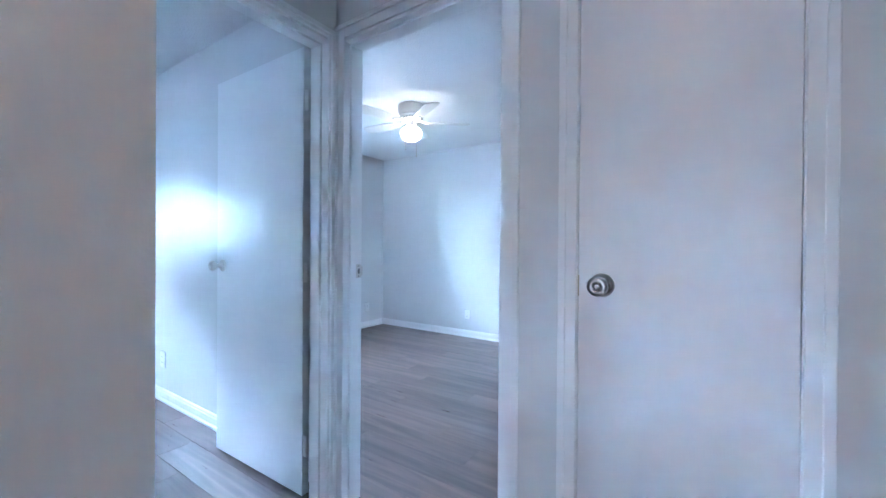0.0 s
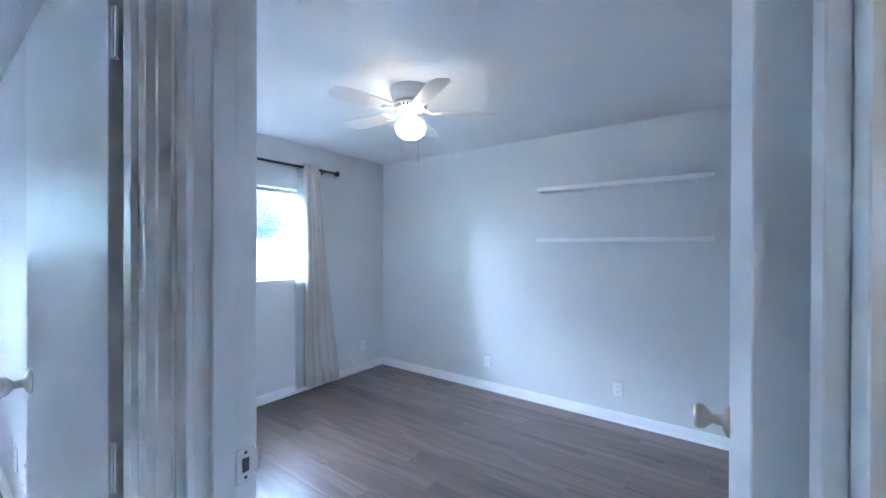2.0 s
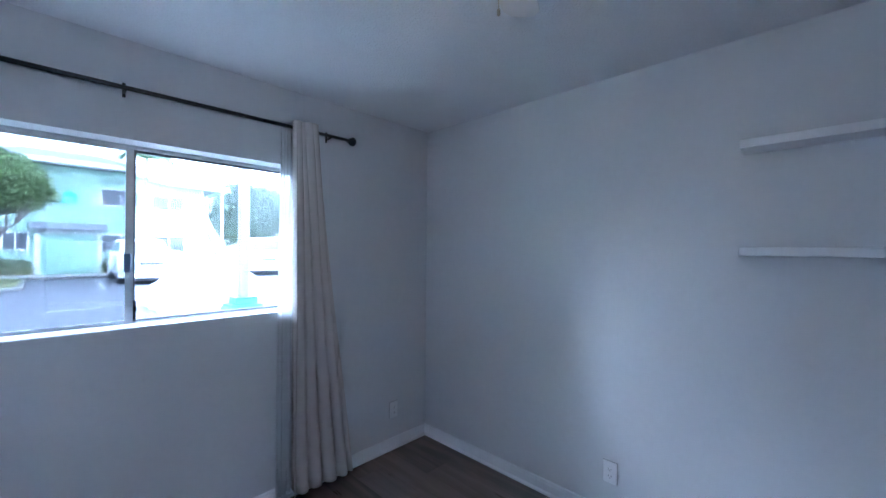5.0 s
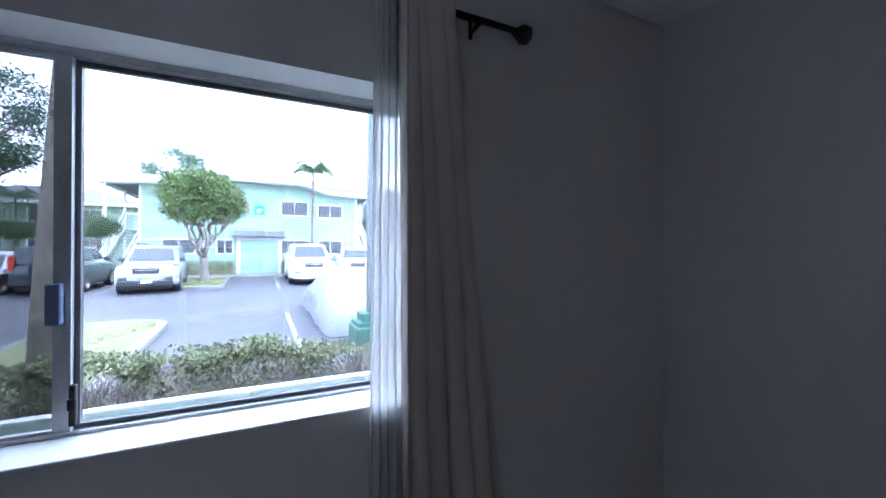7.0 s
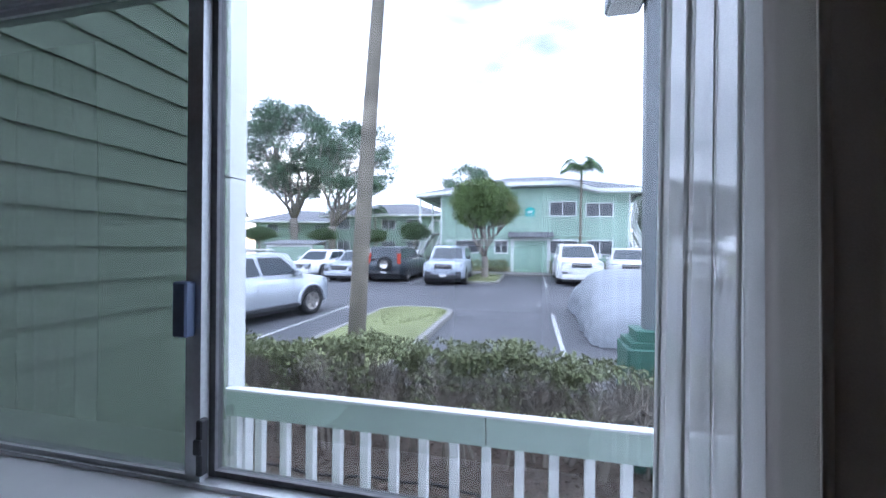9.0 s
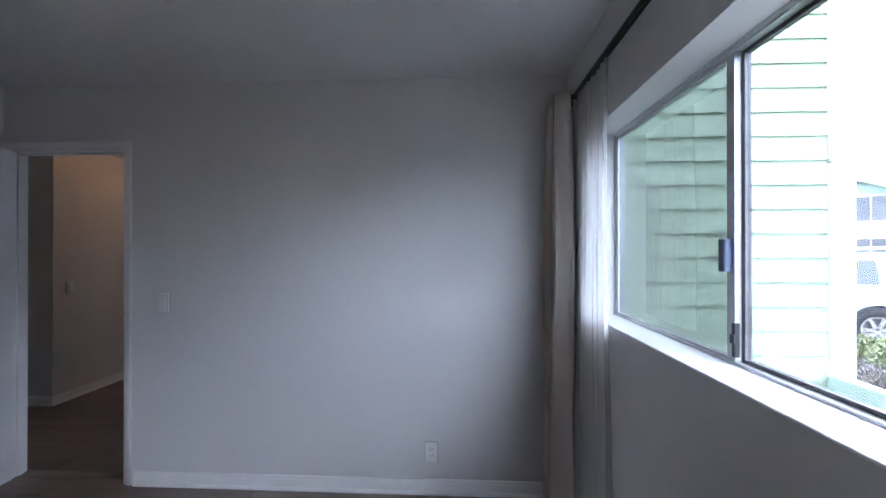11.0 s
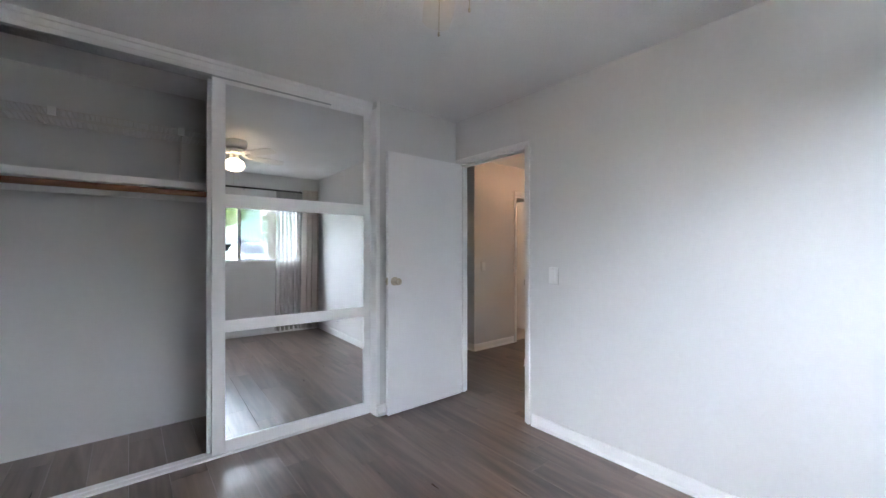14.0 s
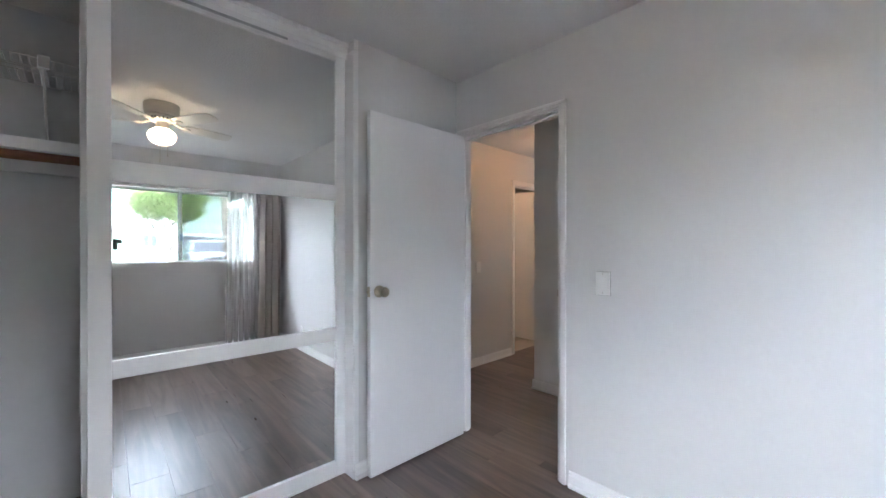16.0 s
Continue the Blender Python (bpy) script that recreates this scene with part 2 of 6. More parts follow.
WHITEX = mat("white_exterior_paint", (0.80, 0.81, 0.80), 0.5, var=0.05, scale=2, fine=25, bump=0.08, bump_scale=60)
FARGREEN = lapped("far_mint_siding", (0.36, 0.49, 0.395), 0.15)
OLIVE = lapped("far_sage_siding", (0.28, 0.37, 0.30), 0.15)
ROOF = mat("grey_shingle", (0.20, 0.20, 0.215), 1.0, var=0.2, scale=1.2, fine=14, bump=0.5, bump_scale=9, dist=0.02)
ASPHALT = mat("asphalt", (0.10, 0.10, 0.108), 0.8, var=0.28, scale=0.35, fine=24, bump=0.5, bump_scale=90, dist=0.006)
CONC = mat("concrete_kerb", (0.25, 0.24, 0.225), 0.85, var=0.18, scale=1.4, fine=20, bump=0.4, bump_scale=60, dist=0.006)
SOIL = mat("soil_and_litter", (0.13, 0.10, 0.075), 0.95, var=0.45, scale=2.2, fine=26, bump=0.9, bump_scale=30, dist=0.03)
GRASS = mat("lawn", (0.24, 0.26, 0.11), 0.9, var=0.35, scale=1.1, fine=40, bump=0.9, bump_scale=60, dist=0.03)
PAINT = mat("white_road_paint", (0.46, 0.46, 0.45), 0.7, var=0.15, scale=5, fine=30)
BARK = mat("grey_bark", (0.27, 0.235, 0.205), 0.9, var=0.3, scale=2.5, fine=16, bump=0.8, bump_scale=14, dist=0.02, stretch=(1, 1, 0.35))
PALMB = mat("ringed_palm_bark", (0.215, 0.19, 0.15), 0.9, var=0.6, scale=2.2, fine=26, bump=0.6, bump_scale=20, dist=0.012, stretch=(0.5, 0.5, 3.5))
TWIG = mat("hedge_twig", (0.30, 0.26, 0.22), 0.9, var=0.25, scale=6, fine=50)
LEAF = mat("hedge_leaf", (0.19, 0.21, 0.10), 0.7, var=0.5, scale=2.2, fine=9, rnd=0.9, island=True)
LEAFT = mat("round_tree_leaf", (0.155, 0.215, 0.07), 0.5, var=0.5, scale=0.7, fine=5, rnd=0.8, island=True)
LEAFB = mat("spreading_tree_leaf", (0.155, 0.225, 0.145), 0.55, var=0.45, scale=0.4, fine=3, rnd=0.8, island=True)
LEAFD = mat("dark_tree_leaf", (0.13, 0.155, 0.125), 0.6, var=0.45, scale=0.4, fine=3, rnd=0.8, island=True)
LEAFC = mat("clipped_tree_leaf", (0.10, 0.145, 0.065), 0.6, var=0.5, scale=0.7, fine=5, rnd=0.8, island=True)
PALML = mat("palm_frond", (0.15, 0.235, 0.095), 0.5, var=0.4, scale=1, fine=6, rnd=0.5, island=True)
SILVER = mat("silver_car_paint", (0.50, 0.53, 0.57), 0.3, 0.35, var=0.02, coat=0.6)
GREYB = mat("pale_blue_silver_car_paint", (0.47, 0.51, 0.57), 0.3, 0.35, var=0.02, coat=0.6)
WHITEC = mat("white_car_paint", (0.78, 0.78, 0.78), 0.28, var=0.01, coat=0.6)
DARKC = mat("dark_car_paint", (0.05, 0.06, 0.07), 0.3, 0.3, var=0.05, coat=0.6)
RUBBER = mat("tyre_rubber", (0.025, 0.025, 0.026), 0.85, var=0.15)
PLASTIC = mat("black_trim_plastic", (0.03, 0.03, 0.033), 0.6, var=0.1)
LAMPG = mat("headlamp_glass", (0.62, 0.66, 0.70), 0.15, 0.3, coat=0.5)
TAIL = mat("tail_lamp_red", (0.55, 0.06, 0.03), 0.25)
COVER = mat("grey_car_cover_cloth", (0.25, 0.265, 0.29), 0.6, var=0.1, scale=2, fine=50, bump=0.7, bump_scale=4, dist=0.06)
TEAL = mat("teal_sign", (0.04, 0.42, 0.38), 0.5)
POSTP = mat("grey_green_post_paint", (0.15, 0.165, 0.175), 0.5, var=0.08)
DKGREEN = mat("dark_green_paint", (0.045, 0.13, 0.095), 0.6, var=0.12)
FARGLASS = mat("far_window_glass", (0.085, 0.09, 0.10), 0.3, var=0.4, scale=0.9, fine=6)


# ---- building helpers ----
def mesh_of(name, bm, material, smooth=False):
    me = bpy.data.meshes.new(name)
    bmesh.ops.recalc_face_normals(bm, faces=bm.faces)
    bm.to_mesh(me)
    bm.free()
    me.materials.append(material)
    if smooth:
        me.polygons.foreach_set("use_smooth", [True] * len(me.polygons))
    return me


def part(name, bm, material, parent=None, label="", smooth=False):
    ob = new(name, mesh_of(name, bm, material, smooth))
    ob.parent = parent
    return tagged(ob, label)


def thing(name, label, category, m=None, group=""):
    ob = new(name)
    ob.empty_display_size = 0.1
    if m:
        ob.matrix_world = m
    return tagged(ob, label, category, group)


def whole(name, bm, material, label, category, smooth=False, group="", kind=""):
    return tagged(part(name, bm, material, None, label, smooth), "", category, group, kind)


def setting(name, bm, material, label="", smooth=False):
    return tagged(part(name, bm, material, None, label, smooth), kind="structure")


def add_box(bm, a, b, bevel=0.0, seg=1):
    vs = [bm.verts.new((x, y, z)) for x in (a[0], b[0]) for y in (a[1], b[1]) for z in (a[2], b[2])]
    fs = [bm.faces.new([vs[i] for i in q]) for q in ((0, 1, 3, 2), (4, 6, 7, 5), (0, 4, 5, 1), (2, 3, 7, 6), (0, 2, 6, 4), (1, 5, 7, 3))]
    if bevel:
        es = list({e for f in fs for e in f.edges})
        bmesh.ops.bevel(bm, geom=es, offset=bevel, segments=seg, affect="EDGES", profile=0.5)
    return bm


def box(*pairs, bevel=0.0, seg=1):
    bm = bmesh.new()
    for a, b in pairs:
        add_box(bm, a, b, bevel, seg)
    return bm


def add_lathe(bm, profile, n=24, m=Matrix()):
    """Turns (radius, height) pairs round z."""
    rings = []
    for r, z in profile:
        if r < 1e-5:
            rings.append([bm.verts.new(m @ Vector((0, 0, z)))])
        else:
            rings.append([bm.verts.new(m @ Vector((r * math.cos(2 * math.pi * i / n), r * math.sin(2 * math.pi * i / n), z))) for i in range(n)])
    for p, q in zip(rings, rings[1:]):
        for i in range(n):
            j = (i + 1) % n
            if len(p) == 1 and len(q) > 1:
                bm.faces.new((p[0], q[i], q[j]))
            elif len(q) == 1 and len(p) > 1:
                bm.faces.new((p[i], p[j], q[0]))
            elif len(p) > 1:
                bm.faces.new((p[i], p[j], q[j], q[i]))
    return bm


def lathe(profile, n=24, m=Matrix()):
    return add_lathe(bmesh.new(), profile, n, m)


def add_tube(bm, pts, radii, n=6):
    pts = [Vector(p) for p in pts]
    if not hasattr(radii, "__len__"):
        radii = [radii] * len(pts)
    rings = []
    for i, p in enumerate(pts):
        d = (pts[min(i + 1, len(pts) - 1)] - pts[max(i - 1, 0)]).normalized()
        u = d.orthogonal().normalized() if i == 0 else (u - d * u.dot(d)).normalized()
        v = d.cross(u)
        rings.append([bm.verts.new(p + (u * math.cos(2 * math.pi * k / n) + v * math.sin(2 * math.pi * k / n)) * radii[i]) for k in range(n)])
    for a, b in zip(rings, rings[1:]):
        for k in range(n):
            bm.faces.new((a[k], a[(k + 1) % n], b[(k + 1) % n], b[k]))
    bm.faces.new(rings[0][::-1])
    bm.faces.new(rings[-1])
    return bm


def tube(pts, radii, n=6):
    return add_tube(bmesh.new(), pts, radii, n)


def quad(bm, *ps):
    return bm.faces.new([bm.verts.new(p) for p in ps])


def slab(bm, ps, depth):
    """A flat outline given thickness along depth."""
    a = [bm.verts.new(p) for p in ps]
    b = [bm.verts.new(Vector(p) + Vector(depth)) for p in ps]
    bm.faces.new(a)
    bm.faces.new(b[::-1])
    for i in range(len(a)):
        j = (i + 1) % len(a)
        bm.faces.new((a[i], b[i], b[j], a[j]))
    return bm


def leaf_mesh(name, spots, size, material, seed, flat=0.0):
    """Many small folded leaves, one at each spot."""
    r = np.random.default_rng(seed)
    n = len(spots)
    d = r.normal(size=(n, 3))
    d[:, 2] *= 1 - flat
    d /= np.linalg.norm(d, axis=1)[:, None]
    e = np.cross(d, r.normal(size=(n, 3)))
    e /= np.linalg.norm(e, axis=1)[:, None]
    k = np.cross(d, e)
    s = (size * r.uniform(0.6, 1.35, n))[:, None]
    p = np.asarray(spots)
    v = np.stack([p, p + d * s * 0.5 + e * s * 0.28 + k * s * 0.1, p + d * s, p + d * s * 0.5 - e * s * 0.28 + k * s * 0.1], 1).reshape(-1, 3)
    i = np.arange(n)[:, None] * 4
    f = np.concatenate([i + [0, 1, 2], i + [0, 2, 3]], 0)
    me = bpy.data.meshes.new(name)
    me.from_pydata(v.tolist(), [], f.tolist())
    me.materials.append(material)
    return me


def wall_with(name, axis, t0, t1, u0, u1, holes=(), z0=0.0, z1=H, material=None):
    """A wall across `axis` from t0 to t1 thick, u0 to u1 long, with holes (a, b, za, zb) through it."""
    us = sorted({u0, u1, *[h[0] for h in holes], *[h[1] for h in holes]})
    bm = bmesh.new()
    for a, b in zip(us, us[1:]):
        cuts = sorted((h[2], h[3]) for h in holes if h[0] <= a + 1e-6 and h[1] >= b - 1e-6)
        z = z0
        for c, d in [*cuts, (z1, z1)]:
            if c > z + 1e-6:
                lo, hi = ((t0, a, z), (t1, b, c)) if axis == "x" else ((a, t0, z), (b, t1, c))
                add_box(bm, lo, hi)
            z = d
    return setting(name, bm, material or WALL)


def gz(y):
    """Height of the ground outside: it rises gently past the car park."""
    return -0.3 if y < 8 else -0.3 + 0.02 * (min(y, 30) - 8)


# ---- the large structure ----
XR2 = -0.04                        # the other bedroom's face of the shared wall
YV = 0.83                          # far wall of the small lobby
XH = -1.09                         # lobby face opposite the bedroom door
YA, YB = -0.894, -0.09               # the two sides of the corridor
CB = -0.84                          # back of the closet

floor = setting("floor", box(((-4.3, -2.7, -0.2), (W + 0.12, 3.58, -0.012)), ((-3.5, 3.58, -0.2), (0.13, 4.75, -0.012))), SUBF,
                "dark grey-brown wood-look plank floor")
ceiling = setting("ceiling", box(((-4.3, -2.7, H), (W + 0.12, 3.58, H + 0.25)), ((-3.5, 3.58, H), (0.13, 4.75, H + 0.25))), CEIL,
                  "white textured ceiling")
wall_with("wall_west_door", "x", -0.10, 0, -2.1, 0.945, [(0.02, 0.79, 0, 2.035), (-0.694, -0.203, 0, 2.035)])
wall_with("wall_west", "x", XR2, 0, 0.945, L)
WX0, WX1, WZ0, WZ1 = 0.36, 1.975, 1.102, 1.962
wall_with("wall_north", "y", L, L + 0.17, XR2, W + 0.12, [(WX0, WX1, WZ0, WZ1)])
wall_with("wall_east", "x", W, W + 0.12, CB - 0.1, L)
wall_with("wall_closet_stub", "y", -0.17, 0, 0, 0.80)
wall_with("wall_closet_side", "x", 0.70, 0.80, CB, -0.17)
wall_with("wall_closet_back", "y", CB - 0.1, CB, 0, W)
wall_with("wall_lobby_north", "y", YV, 0.945, -3.4, -0.10, [(-0.90, -0.125, 0, 2.035)])
wall_with("wall_lobby_west", "x", XH - 0.1, XH, YB, YV)
wall_with("wall_corridor_north", "y", YB, YB + 0.1, -4.2, XH - 0.1)
wall_with("wall_corridor_south", "y", YA - 0.1, YA, -4.2, XH, [(-2.63, -1.88, 0, 2.035)])
wall_with("wall_lobby_southwest", "x", XH - 0.1, XH, -2.1, YA - 0.1)
wall_with("wall_lobby_south", "y", -2.2, -2.1, XH - 0.1, 0)
# the end wall's narrow slit is added to let fill light in
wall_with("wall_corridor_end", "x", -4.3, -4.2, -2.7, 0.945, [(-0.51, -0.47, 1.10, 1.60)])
wall_with("wall_bath_back", "y", -2.7, -2.6, -4.2, XH - 0.1)
wall_with("wall_bath_side", "x", -1.75, -1.65, -2.6, YA - 0.1)
wall_with("wall_room_west", "x", -3.5, -3.4, 0.945, 4.75)
wall_with("wall_room_north", "y", 4.60, 4.75, -3.4, 0.13, [(-1.90, -1.25, 1.38, 1.82)])
wall_with("wall_wing", "x", XR2, 0.13, 3.58, 4.60)
setting("wall_foundation", box(((-3.5, 4.57, -0.5), (0.13, 4.75, -0.2)), ((0.13, 3.45, -0.5), (W + 0.12, 3.58, -0.2))), CONC)


# trim: skirting with a stepped profile
def skirting(name, a, b, side, h=0.085):
    """From a to b along a wall; side: the way into the room."""
    bm = bmesh.new()
    a, b, s = Vector((*a, 0)), Vector((*b, 0)), Vector((*side, 0))
    prof = ((0, 0.001), (0.021, 0.001), (0.021, 0.012), (0.014, 0.020), (0.012, 0.022), (0.012, h - 0.022), (0.009, h - 0.016), (0.009, h - 0.006), (0.004, h), (0, h))
    r = [[bm.verts.new(p + s * u + Vector((0, 0, z))) for u, z in prof] for p in (a, b)]
    for i in range(len(prof)):
        j = (i + 1) % len(prof)
        bm.faces.new((r[0][i], r[0][j], r[1][j], r[1][i]))
    bm.faces.new(r[0][::-1])
    bm.faces.new(r[1])
    return setting(name, bm, TRIM, "white painted skirting board")


skirting("baseboard_west", (0, 0.842), (0, L), (1, 0))
skirting("baseboard_north", (0.021, L), (W - 0.021, L), (0, -1))
skirting("baseboard_east", (W, 0.0), (W, L), (-1, 0))
skirting("baseboard_stub", (0.03, 0), (0.80, 0), (0, 1))
skirting("baseboard_lobby_west", (XH, YB - 0.012), (XH, YV), (1, 0))
skirting("baseboard_lobby_southwest", (XH, -2.1), (XH, YA + 0.012), (1, 0))
skirting("baseboard_corridor_south", (-1.83, YA), (XH + 0.012, YA), (0, 1))
skirting("baseboard_corridor_south_far", (-4.2, YA), (-2.69, YA), (0, 1))
skirting("baseboard_corridor_north", (-4.2, YB), (XH + 0.012, YB), (0, -1))
skirting("baseboard_room_east", (XR2, 0.945), (XR2, 4.60), (-1, 0))
skirting("baseboard_room_north", (-3.4, 4.60), (XR2 - 0.021, 4.60), (0, -1))


def casing(name, axis, face, out, u0, u1, top, w=0.058, floor_z=0.002, sides=(1, 1)):
    """Door casing on one face of a wall: two legs and a head, with a moulded edge."""
    bm = bmesh.new()

    def bar(ua, ub, za, zb, proud):
        lo, hi = min(face, face + out * proud), max(face, face + out * proud)
        a, b = ((lo, ua, za), (hi, ub, zb)) if axis == "x" else ((ua, lo, za), (ub, hi, zb))
        add_box(bm, a, b, 0.002)

    for k, (a, b, outer) in enumerate(((u0 - w, u0, -1), (u1, u1 + w, 1))):
        if sides[k]:
            bar(a, b, floor_z, top + w - 0.001, 0.011)
            c = a if outer < 0 else b
            bar(min(c + outer * 0.0015, c - outer * 0.02), max(c + outer * 0.0015, c - outer * 0.02), floor_z - 0.001, top + w - 0.021, 0.016)
    bar(u0, u1, top, top + w, 0.0108)
    bar(u0 - (w + 0.0022 if sides[0] else 0), u1 + (w + 0.0022 if sides[1] else 0), top + w - 0.02, top + w + 0.0005, 0.0165)
    return setting(name, bm, TRIM, "white moulded door casing")


def jamb(name, axis, t0, t1, u0, u1, top, stop, th=0.018):
    """Lining of a door opening with its stop strip."""
    bm = bmesh.new()

    def put(a, b):
        (ua, ta, za), (ub, tb, zb) = a, b
        add_box(bm, (ta, ua, za) if axis == "x" else (ua, ta, za), (tb, ub, zb) if axis == "x" else (ub, tb, zb), 0.001)

    put((u0 - 0.001, t0 - 0.002, 0.002), (u0 + th, t1 + 0.002, top))
    put((u1 - th, t0 - 0.002, 0.002), (u1 + 0.001, t1 + 0.002, top))
    put((u0 + th, t0 - 0.002, top - th), (u1 - th, t1 + 0.002, top))
    s0, s1 = stop
    put((u0 + th, s0, 0.002), (u0 + th + 0.011, s1, top - th))
    put((u1 - th - 0.011, s0, 0.002), (u1 - th, s1, top - th))
    put((u0 + th + 0.011, s0, top - th - 0.011), (u1 - th - 0.011, s1, top - th))
    return setting(name, bm, TRIM, "white door lining")


jamb("door_frame_bedroom", "x", -0.10, 0, 0.02, 0.79, 2.035, (-0.075, -0.040))
casing("trim_bedroom_door_hall", "x", -0.10, -1, 0.03, 0.768, 2.03, w=0.058)
casing("trim_bedroom_door_room", "x", 0.0, 1, 0.012, 0.785, 2.03, w=0.036, sides=(0, 1))
jamb("door_frame_linen", "x", -0.10, 0, -0.694, -0.203, 2.035, (-0.05, -0.02), th=0.006)
casing("trim_linen_door", "x", -0.10, -1, -0.690, -0.207, 2.03, w=0.05)
jamb("door_frame_room", "y", YV, 0.945, -0.90, -0.125, 2.035, (0.87, 0.905))
casing("trim_room_door", "y", YV, -1, -0.888, -0.150, 2.03, w=0.0345)
jamb("door_frame_bath", "y", YA - 0.1, YA, -2.63, -1.88, 2.035, (-0.955, -0.925))
casing("trim_bath_door", "y", YA, 1, -2.62, -1.89, 2.03, w=0.045)


# doors
def knob(parent, m, mtl, key=False):
    k = part("knob", lathe(((0, 0.0), (0.033, 0.0), (0.033, 0.004), (0.024, 0.010), (0.012, 0.014), (0.0105, 0.032), (0.017, 0.038), (0.0255, 0.046), (0.0275, 0.056),
                            (0.025, 0.064), (0.018, 0.0675), (0.010, 0.0665), (0.010, 0.0655), (0, 0.0655)), 28, m), mtl, parent, "round metal knob", True)
    if key:
        part("key_cylinder", lathe(((0, 0.066), (0.0085, 0.066), (0.0085, 0.0685), (0.0015, 0.0685), (0, 0.067)), 16, m), mtl, k, "", True)
    return k


def hinge(parent, at, along, depth=0.004):
    bm = tube((Vector(at) - Vector((0, 0, 0.045)), Vector(at) + Vector((0, 0, 0.045))), 0.006, 8)
    add_box(bm, (at[0] - 0.012 * along[0] - 0.002, at[1] - 0.012 * along[1] - 0.002, at[2] - 0.044),
            (at[0] + 0.026 * along[0] + 0.002, at[1] + 0.026 * along[1] + 0.002, at[2] + 0.044))
    return part("hinge", bm, TRIM, parent, "painted hinge")


door_a = tagged(new("door_1"), "white flush bedroom door standing open", "door", kind="structure")
part("leaf", box(((0.008, 0.040, 0.014), (0.745, 0.075, 2.020)), bevel=0.0015), DOORP, door_a)
kz = 1.03
knob(door_a, pose(0.690, 0.075, kz, -90, 0, 0), BRASS)
knob(door_a, pose(0.690, 0.040, kz, 90, 0, 0) @ Matrix.Diagonal((1, 1, 0.45, 1)), BRASS)
part("latch_plate", box(((0.7445, 0.045, kz - 0.028), (0.747, 0.070, kz + 0.028)), ((0.746, 0.052, kz - 0.009), (0.756, 0.063, kz + 0.009)), bevel=0.0006), BRASS, door_a)
for z in (0.24, 1.02, 1.79):
    hinge(door_a, (0.002, 0.046, z), (1, 0))
strike = whole("strike_plate", box(((-0.033, 0.7695, 0.998), (-0.002, 0.7718, 1.058)), ((-0.002, 0.7695, 1.008), (0.006, 0.775, 1.048)), bevel=0.0006), STEEL,
               "small steel strike plate on the door lining", "strike plate")
part("latch_hole", box(((-0.024, 0.7685, 1.016), (-0.012, 0.7694, 1.040))), SLOT, strike)
for z in (1.006, 1.050):
    part("screw", lathe(((0, 0), (0.003, 0), (0.003, 0.0006), (0, 0.0006)), 10, pose(-0.018, 0.7695, z, 90, 0, 0)), BLACK, strike)

door_b = tagged(new("door_2"), "white flush linen cupboard door, closed", "door", kind="structure")
part("leaf", box(((-0.097, -0.6865, 0.012), (-0.063, -0.2105, 2.022)), bevel=0.0012), DOORP, door_b)
knob(door_b, pose(-0.097, -0.274, 1.035, 0, -90, 0), STEEL, True)
part("latch_plate", box(((-0.0985, -0.2125, 1.0), (-0.093, -0.2065, 1.06))), BRASS, door_b)
for z in (0.24, 1.79):
    hinge(door_b, (-0.098, -0.688, z), (0, 1))

door_c = tagged(new("door_3"), "white flush bedroom door opened against the wall", "door", kind="structure")
door_c.matrix_world = pose(-0.140, 0.968, 0, 0, 0, 90.6)
part("leaf", box(((0.008, -0.018, 0.014), (0.757, 0.018, 2.030)), bevel=0.0015), DOORP, door_c)
knob(door_c, pose(0.695, 0.018, kz, -90, 0, 0), STEEL)
knob(door_c, pose(0.695, -0.018, kz, 90, 0, 0) @ Matrix.Diagonal((1, 1, 0.6, 1)), STEEL)
for z in (0.24, 1.02, 1.79):
    hinge(door_c, (0.0, 0.010, z), (1, 0))

door_d = tagged(new("door_4"), "white bathroom door standing open", "door", kind="structure")
door_d.matrix_world = pose(-2.60, YA - 0.11, 0, 0, 0, -90)
part("leaf", box(((0.0, -0.018, 0.014), (0.72, 0.018, 2.030)), bevel=0.0015), DOORP, door_d)
knob(door_d, pose(0.66, 0.018, 1.0, -90, 0, 0), STEEL)

# closet front: fascia, tracks, mirrored sliding panels
setting("trim_closet_fascia", box(((0.80, -0.170, 2.352), (W, -0.070, H)), ((0.80, -0.070, 2.385), (W, -0.058, H)), ((0.806, -0.077, 2.324), (W, -0.0705, 2.3515)), bevel=0.002), TRIM, "white closet header")
setting("trim_closet_jamb", box(((0.800, -0.17, 0.0), (0.806, -0.002, 2.352)), ((0.778, 0.0, 0.088), (0.803, 0.006, H))), TRIM)
top_track = whole("closet_top_track", box(((0.806, -0.200, 2.340), (W, -0.090, 2.352))), ALU, "grey metal double track under the closet header", "sliding track")
for y in (-0.195, -0.148, -0.096):
    part("track_lip", box(((0.806, y - 0.0015, 2.322), (W, y + 0.0015, 2.340))), ALU, top_track)
whole("closet_floor_track", box(((0.806, -0.200, 0.0005), (W, -0.092, 0.007)), ((0.806, -0.146, 0.007), (W, -0.140, 0.013)),
                                ((0.806, -0.098, 0.007), (W, -0.092, 0.012))), TRIM, "white metal floor track of the closet", "sliding track")


